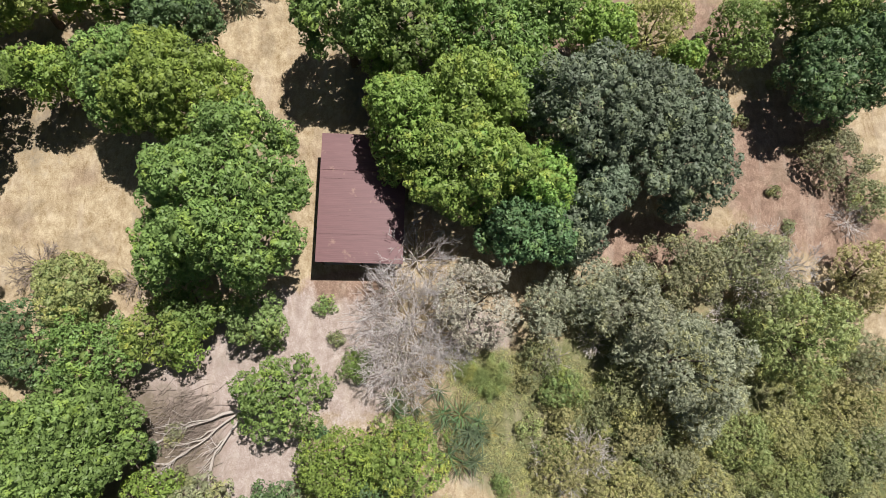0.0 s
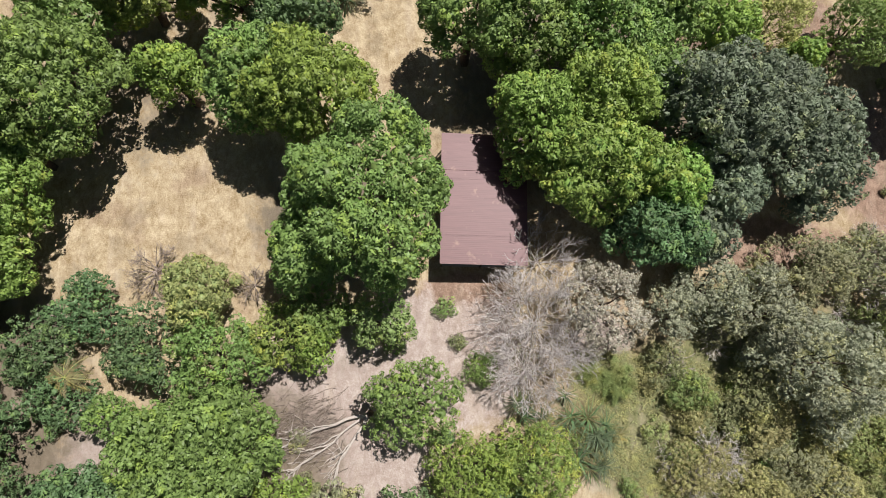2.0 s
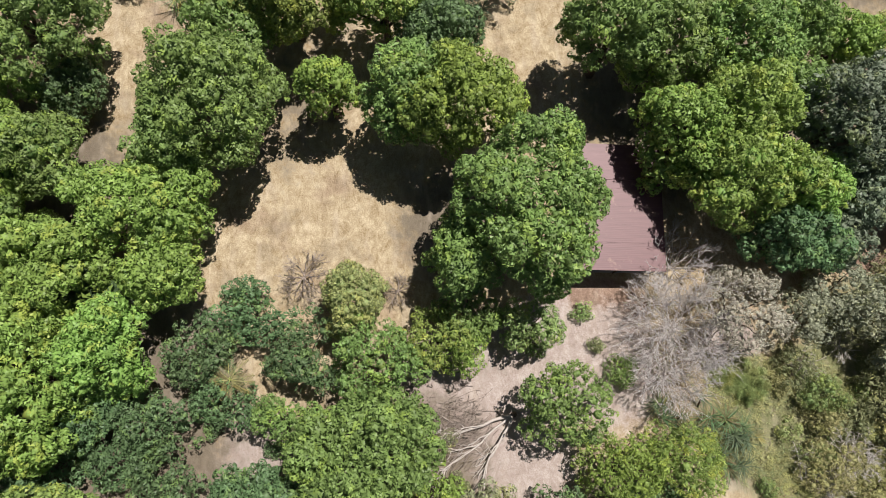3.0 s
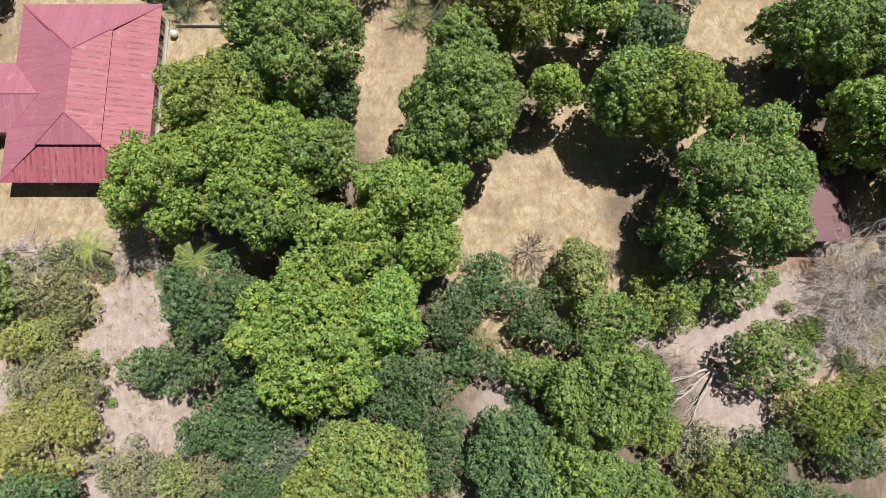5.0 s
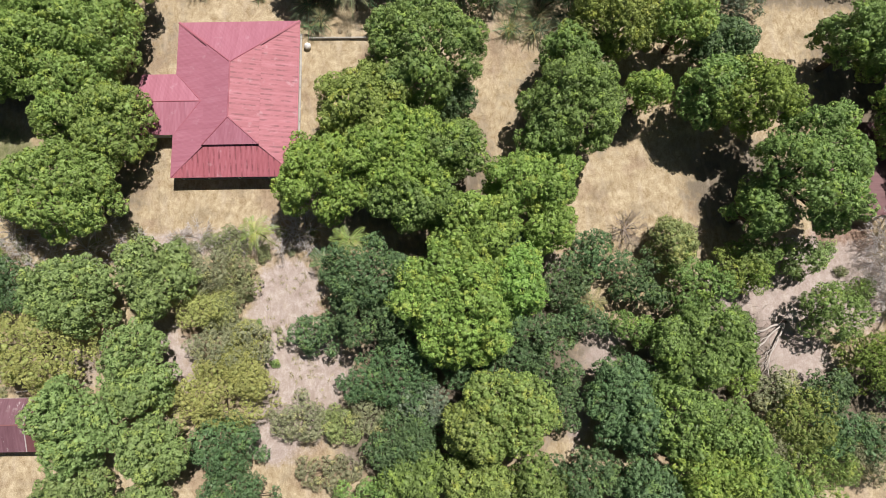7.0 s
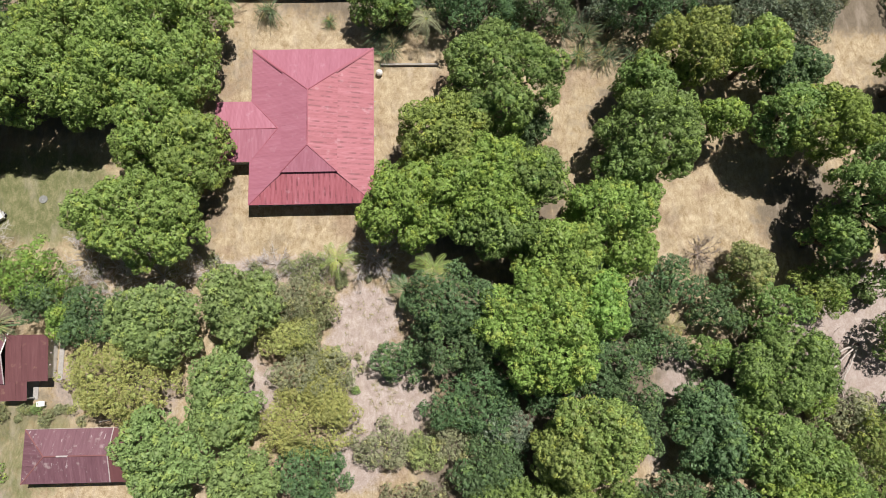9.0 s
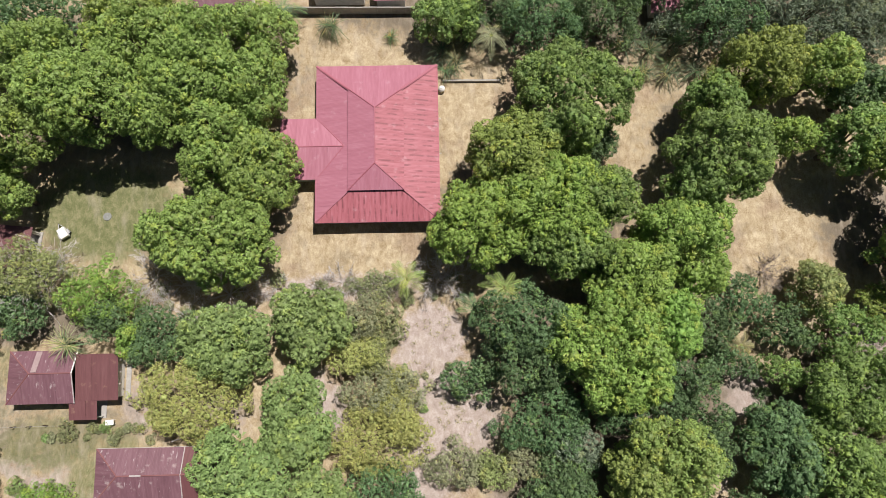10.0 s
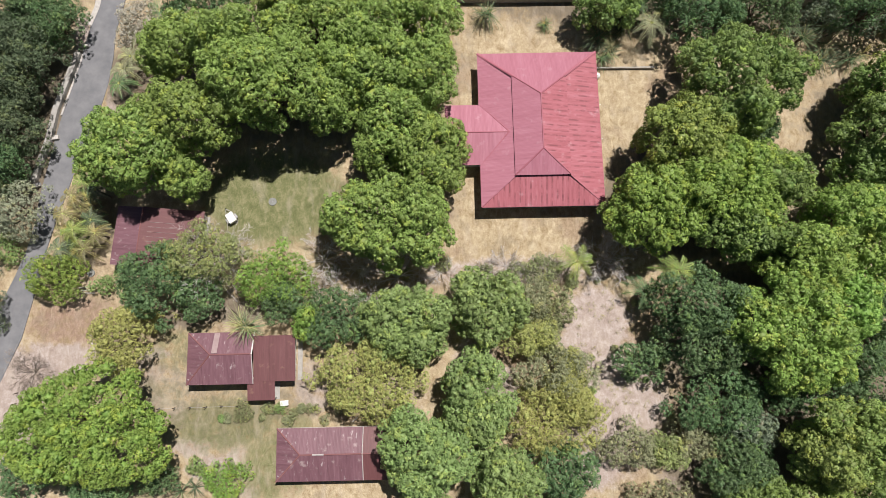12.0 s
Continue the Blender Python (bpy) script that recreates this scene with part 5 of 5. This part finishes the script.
spiky_plant(-144.1, 1.4, 2.9, 5.6)
spiky_plant(-107.0, 51.1, 2.5, 2.5)
spiky_plant(-97.5, 49.2, 1.5, 1.2)
spiky_plant(-89.0, 47.5, 3.6, 2.2)
spiky_plant(-85.3, 48.5, 2.7, 2.0)
spiky_plant(-56.1, 45.7, 2.7, 2.5)
spiky_plant(-52.2, 46.4, 2.9, 3)
spiky_plant(-53.5, 41.9, 2.7, 2)
spiky_plant(-48.7, 43.2, 3.1, 2.5)
spiky_plant(-59.7, 46.5, 2.7, 3)
spiky_plant(-51.4, 49.7, 2.7, 3)
spiky_plant(-56.6, 42.1, 2.2, 1.8)
spiky_plant(-152.1, -21.6, 2.1, 1.2)
spiky_plant(-2.3, -3.9, 1.7, 1.5)
spiky_plant(0.0, -5.5, 2.1, 2)
spiky_plant(2.4, -4.5, 1.8, 2)
spiky_plant(4.9, -6.3, 2.3, 2.2)
spiky_plant(3.7, -8.3, 2.0, 1.8)
spiky_plant(6.6, -6.9, 1.8, 1.6)
spiky_plant(5.2, -9.4, 1.6, 1.6)
spiky_plant(-22.3, 41.7, 1.7, 1.5)
spiky_plant(-87.9, 43.5, 2.2, 2)
palm(-95.2, 9.2, 3.0, 5.5, "q")
palm(-81.3, 7.3, 3.2, 8, "q")
palm(-85.3, 4.7, 2.8, 5, "d")
palm(-47.0, -1.4, 2.4, 4.5, "p")
palm(-168.9, 24.9, 2.6, 4.0, "p")
palm(-166.6, 21.5, 2.4, 5.3, "r")
palm(-169.6, 19.4, 2.6, 3.5, "p")
palm(-169.8, 15.6, 2.5, 4.8, "q")
palm(-168.9, 12.9, 2.5, 3.1, "p")
palm(-171.9, 12.8, 2.3, 4.4, "r")
palm(-174.1, 10.1, 2.4, 2.6, "p")
palm(-164.3, 41.3, 2.6, 4, "e")
palm(-84.5, 49.7, 3.1, 6, "d")
palm(-81.6, 46.4, 3.1, 6, "e")
palm(-113.8, 52.2, 3.0, 5, "d")
palm(-158.7, 50.6, 3.0, 5, "d")
palm(-169.4, 23.4, 2.2, 4.0, "q")
palm(-170.1, 20.7, 2.2, 5.3, "p")
palm(-167.9, 17.3, 2.3, 3.5, "r")
palm(-171.4, 18.0, 2.2, 4.8, "p")
palm(-170.4, 14.0, 2.3, 3.1, "q")
palm(-166.7, 15.1, 2.1, 4.4, "p")
palm(-169.4, 21.3, 2.2, 2.6, "r")
palm(-171.4, 15.4, 2.1, 4.0, "p")
palm(-163.1, 43.1, 2.5, 4.5, "e")
palm(-164.8, 38.9, 2.3, 4, "d")
palm(-161.8, 46.6, 2.5, 4.5, "e")


# ---- trees and shrubs ----
tree("mango", "g", -18.2, 15.2, 8.3, 8.1, 17.5)
tree("mango", "b", -24.2, 26.4, 6.3, 5.4, 15.5)
tree("mango", "b", -38.4, 28.6, 3.3, 3.0, 11)
tree("mango", "d", -26.9, 35.6, 5.1, 3.9, 11)
tree("mango", "g", -8.4, 35.0, 5.2, 5.0, 16)
tree("mango", "g", -2.1, 35.0, 5.7, 5.4, 13)
tree("mango", "g", 6.3, 35.3, 6.6, 5.1, 13)
tree("mango", "g", 12.6, 37.6, 4.0, 3.4, 12)
tree("mango", "c", -1.6, 24.0, 4.3, 5.4, 14)
tree("mango", "c", 4.0, 19.8, 6.2, 5.4, 14)
tree("mango", "c", 4.6, 26.6, 5.0, 5.0, 15)
tree("mango", "g", 9.4, 28.8, 4.2, 4.2, 12)
tree("mango", "c", 11.9, 19.0, 4.1, 3.8, 12)
tree("mango", "d", 11.0, 13.8, 5.6, 3.6, 10)
tree("mango", "k", 16.0, 14.4, 3.2, 3.4, 8)
tree("mango", "k", 18.5, 18.3, 3.0, 3.6, 10)
tree("mango", "k", 16.0, 26.2, 6.2, 6.0, 15)
tree("mango", "k", 27.0, 23.6, 6.6, 7.4, 10.5)
tree("mango", "k", 22.7, 28.1, 4.2, 4.2, 12)
tree("mango", "b", 19.3, 36.9, 3.5, 3.5, 9)
tree("olive", "o", 25.8, 38.2, 4.1, 3.5, 9)
tree("mango", "b", 29.3, 34.9, 2.4, 1.7, 7)
tree("sparse", "g", 35.8, 37.9, 4.0, 3.9, 8)
tree("mango", "d", 46.0, 34.0, 6.8, 6.9, 11)
tree("mango", "g", 44.5, 39.6, 5.6, 4.4, 12)
tree("shrub", "e", 47.3, 24.6, 4.0, 3.7, 4)
tree("shrub", "f", 51.2, 20.0, 2.7, 2.2, 3)
tree("fine", "s", 17.3, 8.4, 3.7, 3.3, 7)
tree("fine", "s", 22.1, 6.6, 3.8, 4.1, 8)
tree("fine", "e", 27.0, 9.8, 4.5, 3.9, 7)
tree("fine", "e", 33.8, 11.9, 5.2, 3.7, 6)
tree("fine", "s", 27.0, 1.0, 6.0, 4.8, 11)
tree("fine", "s", 23.6, 4.2, 3.2, 3.0, 9)
tree("fine", "v", 39.6, 3.8, 5.8, 4.7, 9.5)
tree("fine", "h", 48.4, 10.4, 3.4, 4.0, 6)
tree("fine", "e", 37.5, 7.4, 3.0, 3.0, 6)
tree("fine", "s", 13.2, 6.0, 2.8, 2.8, 6)
tree("fine", "s", 29.4, -3.6, 3.4, 2.8, 6)
tree("shrub", "l", 15.5, -2.2, 2.9, 2.1, 3)
tree("shrub", "f", 18.4, -5.0, 2.7, 2.4, 3)
tree("shrub", "f", 12.9, 0.7, 2.4, 2.2, 2.5)
tree("shrub", "h", 15.4, -9.6, 3.5, 2.6, 3)
tree("shrub", "h", 21.2, -11.7, 3.5, 2.3, 3)
tree("shrub", "e", 26.0, -9.4, 3.5, 2.9, 3)
tree("shrub", "h", 30.1, -11.6, 3.5, 2.3, 3)
tree("shrub", "v", 34.4, -7.0, 3.5, 3.2, 3.5)
tree("shrub", "h", 40.0, -5.8, 4.2, 3.0, 3.5)
tree("shrub", "v", 38.3, -10.9, 4.1, 2.6, 3.5)
tree("shrub", "h", 45.7, -3.4, 4.2, 3.3, 3.5)
tree("shrub", "f", 43.8, -9.7, 3.8, 2.9, 3.5)
tree("shrub", "e", 48.3, -8.0, 3.0, 3.0, 3.5)
tree("shrub", "e", 48.5, 1.4, 3.3, 3.0, 4)
tree("fine", "f", 21.4, -2.1, 2.7, 2.7, 4)
tree("sparse", "g", -13.2, -3.4, 4.2, 4.0, 8)
tree("shrub", "g", -6.4, -0.2, 1.8, 1.8, 2.5)
tree("shrub", "g", -15.7, 2.6, 1.4, 1.3, 2)
tree("shrub", "l", -10.4, 6.3, 1.1, 1.0, 1.2)
tree("shrub", "f", -8.9, 2.7, 0.8, 0.8, 1)
tree("sparse", "g", -23.1, 5.5, 3.4, 2.6, 6)
tree("sparse", "l", -16.8, 4.4, 3.8, 2.6, 7)
tree("sparse", "y", -26.2, 2.8, 3.4, 2.8, 7)
tree("sparse", "b", -23.3, 2.0, 2.4, 2.2, 6)
tree("vine", "v", -35.0, 6.8, 3.6, 3.9, 8)
tree("sparse", "g", -32.2, 0.4, 4.8, 4.0, 8)
tree("fine", "b", -7.5, -10.5, 4.7, 4.1, 7)
tree("fine", "y", -1.4, -9.1, 4.7, 3.6, 7)
tree("sparse", "b", -26.0, -12.4, 3.1, 2.0, 4)
tree("pale", "w", 5.7, 6.4, 4.0, 4.6, 8.5)
tree("mango", "g", -32.8, -7.8, 7.4, 5.6, 11)
tree("mango", "g", -70.6, 34.9, 9.0, 7.5, 14.5)
tree("mango", "d", -66.5, 29.5, 3.8, 3.4, 6)
tree("mango", "y", -78.9, 26.3, 7.0, 6.8, 13.5)
tree("mango", "b", -83.6, 16.4, 8.3, 6.2, 14)
tree("mango", "b", -72.9, 18.9, 7.9, 7.0, 14)
tree("mango", "g", -66.9, 20.2, 5.1, 4.3, 13)
tree("mango", "g", -72.1, 12.8, 6.4, 4.3, 13)
tree("mango", "c", -55.4, 15.3, 7.2, 4.4, 13)
tree("mango", "c", -53.3, 9.7, 3.9, 4.4, 11)
tree("mango", "g", -49.5, 25.6, 7.4, 6.9, 15.5)
tree("mango", "g", -53.2, 20.9, 4.5, 3.7, 13)
tree("mango", "g", -49.0, 34.8, 4.5, 3.4, 12)
tree("mango", "y", -43.0, 38.5, 7.2, 4.9, 15)
tree("mango", "y", -32.6, 38.4, 5.2, 4.1, 14)
tree("mango", "c", -66.8, -1.7, 8.7, 8.0, 14)
tree("mango", "c", -63.5, 7.7, 6.5, 6.0, 13.5)
tree("mango", "c", -57.9, 1.5, 4.1, 4.9, 12.5)
tree("sparse", "d", -79.0, 2.6, 6.2, 5.0, 10.5)
tree("sparse", "d", -78.4, -3.0, 6.0, 4.4, 9.5)
tree("sparse", "d", -86.2, -5.6, 3.8, 3.0, 5)
tree("sparse", "d", -75.6, -11.2, 5.8, 4.8, 7)
tree("mango", "q", -60.2, -16.2, 6.0, 6.0, 14)
tree("mango", "q", -63.8, -18.5, 5.0, 4.7, 13)
tree("sparse", "d", -52.6, -13.7, 3.8, 6.0, 6)
tree("sparse", "d", -55.0, -5.6, 4.4, 3.2, 6)
tree("sparse", "d", -48.0, -3.6, 3.2, 3.0, 4)
tree("sparse", "d", -50.6, 1.5, 4.1, 3.4, 5)
tree("sparse", "d", -45.5, 5.3, 4.1, 3.4, 5)
tree("sparse", "d", -39.7, 1.0, 3.9, 3.9, 6)
tree("mango", "d", -43.3, -15.9, 5.2, 7.2, 9)
tree("mango", "g", -36.5, -17.6, 6.0, 5.4, 11)
tree("sparse", "g", -41.6, -5.2, 3.4, 2.4, 6)
tree("mango", "g", -29.1, -19.2, 4.7, 4.0, 9)
tree("mango", "l", -108.5, 3.0, 6.1, 5.1, 10)
tree("fine", "e", -103.1, 3.9, 4.0, 3.3, 6)
tree("olive", "o", -102.6, -1.6, 4.2, 2.9, 6)
tree("fine", "e", -98.4, -6.9, 5.6, 3.6, 6)
tree("olive", "o", -99.7, -13.5, 6.7, 5.1, 7)
tree("mango", "l", -110.7, -12.8, 3.5, 3.1, 10)
tree("fine", "e", -88.4, -17.6, 4.6, 3.2, 4)
tree("fine", "e", -79.2, -16.7, 3.9, 3.5, 4)
tree("sparse", "d", -72.4, -20.1, 3.8, 3.5, 6)
tree("mango", "m", -152.7, 42.4, 7.2, 5.1, 13)
tree("mango", "m", -143.1, 40.1, 7.6, 6.3, 17)
tree("mango", "m", -133.2, 44.7, 7.7, 5.1, 13)
tree("mango", "m", -138.8, 34.7, 8.7, 5.8, 18)
tree("mango", "m", -124.7, 45.5, 6.4, 4.7, 13)
tree("mango", "m", -116.2, 46.6, 5.2, 4.3, 12)
tree("mango", "m", -125.5, 38.8, 7.6, 6.3, 14)
tree("mango", "m", -116.7, 37.6, 4.6, 5.9, 13)
tree("mango", "m", -158.9, 26.0, 6.9, 6.1, 16)
tree("mango", "m", -151.4, 30.1, 6.9, 5.3, 16)
tree("mango", "m", -152.3, 22.5, 3.5, 3.3, 11)
tree("mango", "m", -130.6, 33.0, 5.4, 4.6, 13)
tree("mango", "m", -121.5, 30.4, 5.9, 5.0, 12)
tree("mango", "m", -116.5, 24.8, 5.9, 6.3, 11)
tree("mango", "m", -123.3, 26.5, 4.6, 4.2, 10)
tree("mango", "m", -122.5, 15.2, 9.6, 6.8, 13)
tree("mango", "l", -120.3, 0.5, 7.2, 5.5, 10)
tree("sparse", "d", -130.2, 1.5, 5.1, 3.9, 7)
tree("mango", "b", -134.9, 1.3, 2.3, 2.5, 5)
tree("sparse", "d", -157.3, 7.4, 5.1, 5.1, 8)
tree("olive", "o", -161.2, -0.7, 4.5, 5.3, 7)
tree("sparse", "d", -151.1, 5.3, 3.7, 3.7, 6)
tree("fine", "v", -149.8, 11.1, 6.7, 4.2, 8.5)
tree("fine", "b", -139.3, 7.9, 4.8, 4.6, 7)
tree("sparse", "d", -138.2, 4.2, 3.7, 2.9, 6)
tree("fine", "b", -172.5, 8.8, 4.2, 3.8, 5)
tree("rain", "b", -163.1, -12.6, 11.7, 7.8, 13)
tree("fine", "d", -174.6, -19.2, 4.0, 3.6, 6)
tree("fine", "d", -164.5, -21.5, 4.0, 2.4, 5)
tree("fine", "d", -156.0, -20.5, 2.3, 2.3, 4)
tree("shrub", "b", -147.0, -20.8, 3.2, 3.1, 3)
tree("shrub", "l", -151.5, -19.1, 1.4, 1.1, 1.5)
tree("fine", "r", -180.6, 43.4, 6.7, 7.8, 10)
tree("fine", "r", -181.7, 31.6, 5.9, 6.8, 10)
tree("fine", "d", -176.3, 49.3, 5.3, 4.4, 9)
tree("fine", "s", -178.4, 18.9, 4.1, 4.2, 7)
tree("fine", "r", -188.7, 37.8, 7.7, 9.4, 11)
tree("fine", "r", -186.3, 22.3, 6.7, 6.7, 9)
tree("pale", "w", -161.9, 48.6, 4.3, 4.5, 6)
tree("shrub", "l", -166.2, 7.5, 2.4, 1.5, 2)
tree("mango", "l", -107.2, -20.3, 4.7, 4.3, 11.5)
tree("mango", "l", -117.7, -17.1, 6.7, 5.9, 11)
tree("mango", "l", -110.4, -9.6, 4.8, 6.8, 10)
tree("sparse", "d", -98.4, -20.4, 4.9, 4.0, 7)
tree("shrub", "l", -181.3, 13.4, 2.1, 2.6, 3)
tree("mango", "g", -71.7, -24.9, 4.7, 3.8, 8)
tree("fine", "e", -84.4, -24.8, 4.6, 2.8, 3)
tree("mango", "b", -32.4, -25.2, 6.8, 4.4, 11)
tree("mango", "g", -26.9, -25.8, 5.3, 3.8, 9)
tree("sparse", "d", -49.1, -25.2, 4.7, 4.2, 8)
tree("sparse", "q", -18.9, -17.6, 4.7, 4.7, 7)
tree("fine", "q", -17.7, -24.4, 5.4, 4.3, 6)
tree("fine", "e", -9.8, -22.7, 4.7, 4.7, 6)
tree("mango", "g", -88.0, 50.0, 5.3, 4.4, 8)
tree("fine", "d", -73.2, 48.6, 7.4, 5.2, 10)
tree("fine", "d", -63.6, 48.9, 5.2, 4.8, 10)
tree("fine", "d", -46.1, 49.1, 6.5, 5.2, 10)
tree("fine", "k", -32.9, 48.9, 7.4, 5.2, 10)
tree("fine", "k", -24.4, 46.7, 6.6, 5.3, 9)
tree("fine", "d", -80.4, 53.3, 5.3, 4.4, 9)
tree("fine", "d", -53.7, 54.8, 7.1, 4.4, 9)
tree("fine", "r", -38.8, 55.2, 7.9, 4.4, 10)
tree("sparse", "d", -151.1, 51.1, 6.6, 4.4, 9)
tree("mango", "m", -135.8, 50.6, 6.9, 4.3, 11)
tree("fine", "r", -182.4, 52.8, 7.9, 6.2, 10)
tree("fine", "r", -179.4, 40.9, 3.1, 6.1, 9)
tree("fine", "r", -182.0, 32.7, 4.3, 5.1, 9)
tree("fine", "d", -175.3, 48.2, 3.1, 4.0, 8)
tree("fine", "d", -180.6, 26.2, 3.4, 3.8, 8)
tree("mango", "g", -30.0, 27.6, 4.4, 4.6, 14)
tree("sparse", "e", -21.6, -14.4, 3.7, 2.9, 4)
tree("sparse", "d", -14.4, -15.0, 3.5, 3.2, 6)
tree("sparse", "d", -13.8, -20.2, 4.3, 3.6, 6)
tree("olive", "o", -125.2, -6.8, 7.6, 6.0, 8)
tree("sparse", "d", -74.8, -20.4, 4.8, 4.4, 7)
tree("sparse", "d", -64.3, -10.0, 4.5, 3.1, 5)
tree("fine", "v", -82.8, -18.4, 3.2, 2.8, 4)
tree("sparse", "d", -61.0, -4.4, 4.4, 4.2, 7)
tree("sparse", "d", -57.2, -9.6, 3.4, 2.6, 5)
tree("sparse", "k", -71.0, -15.4, 3.7, 3.2, 5)
tree("fine", "f", -98.0, 3.0, 3.4, 3.0, 4)
tree("fine", "f", -100.0, -1.9, 3.0, 3.3, 4)
tree("olive", "o", -96.8, -9.3, 3.3, 4.9, 6)
tree("shrub", "f", -99.7, 8.3, 3.4, 2.6, 2.5)
tree("mango", "d", -62.1, 7.9, 5.8, 3.3, 8)
tree("sparse", "d", -4.7, -14.5, 3.1, 3.4, 6)
tree("sparse", "d", -9.7, -20.9, 4.1, 3.0, 6)
tree("mango", "g", -24.4, 10.6, 3.4, 3.4, 12)
tree("shrub", "f", -144.7, -11.8, 1.2, 1.6, 1.3)
tree("shrub", "f", -141.0, -11.3, 1.1, 0.8, 0.8)
tree("shrub", "f", -137.8, -12.4, 1.1, 1.0, 1)
tree("shrub", "f", -135.3, -11.3, 1.2, 0.7, 0.8)
tree("shrub", "l", -139.5, -11.2, 0.8, 0.7, 0.6)
tree("mango", "l", -118.5, -27.0, 5.5, 4.5, 9)
tree("sparse", "d", -97.0, -27.5, 5.0, 4.0, 7)
tree("mango", "q", -64.0, -26.5, 5.0, 4.5, 10)
tree("mango", "g", -56.0, -26.5, 4.6, 4.4, 9)
tree("mango", "d", -41.5, -27.0, 4.6, 4.4, 9)
tree("sparse", "g", -78.5, -29.0, 5.2, 4.2, 7)
tree("mango", "l", -108.5, -29.0, 5.0, 4.2, 9)
tree("mango", "q", -49.5, -33.0, 5.6, 4.6, 9)
tree("sparse", "d", -66.5, -34.0, 5.4, 4.4, 8)
tree("mango", "g", -36.0, -34.5, 5.6, 4.6, 9)
tree("sparse", "d", -25.0, -33.0, 5.2, 4.4, 8)
tree("fine", "e", -90.0, -33.0, 4.6, 3.8, 5)
tree("fine", "e", -22.8, -20.8, 3.8, 3.6, 5)
scatter("shrub", "hhvlfh", 8, 58, -17, 1, 34, 0.8, 2.0, 11)
scatter("fine", "fseh", 20, 60, -18, -4, 10, 1.6, 2.6, 12)
scatter("shrub", "fel", 14, 50, 1, 14, 22, 0.6, 1.4, 13)
scatter("shrub", "fed", -60, -10, -16, -6, 14, 0.5, 1.1, 14)
scatter("shrub", "fel", -104, -80, -14, 8, 16, 0.25, 0.6, 15)
scatter("shrub", "fel", -150, -130, -13.2, -11.2, 7, 0.3, 0.7, 16)
scatter("shrub", "fe", -140, -88, 4, 11, 18, 0.6, 1.4, 17)
scatter("shrub", "fel", 36, 58, 14, 44, 16, 0.4, 1.0, 18)
scatter("fine", "dkre", -90, 45, 48, 62, 32, 2.5, 4.5, 19)
scatter("fine", "kd", -198, -183, -8, 56, 16, 3.0, 5.0, 20)
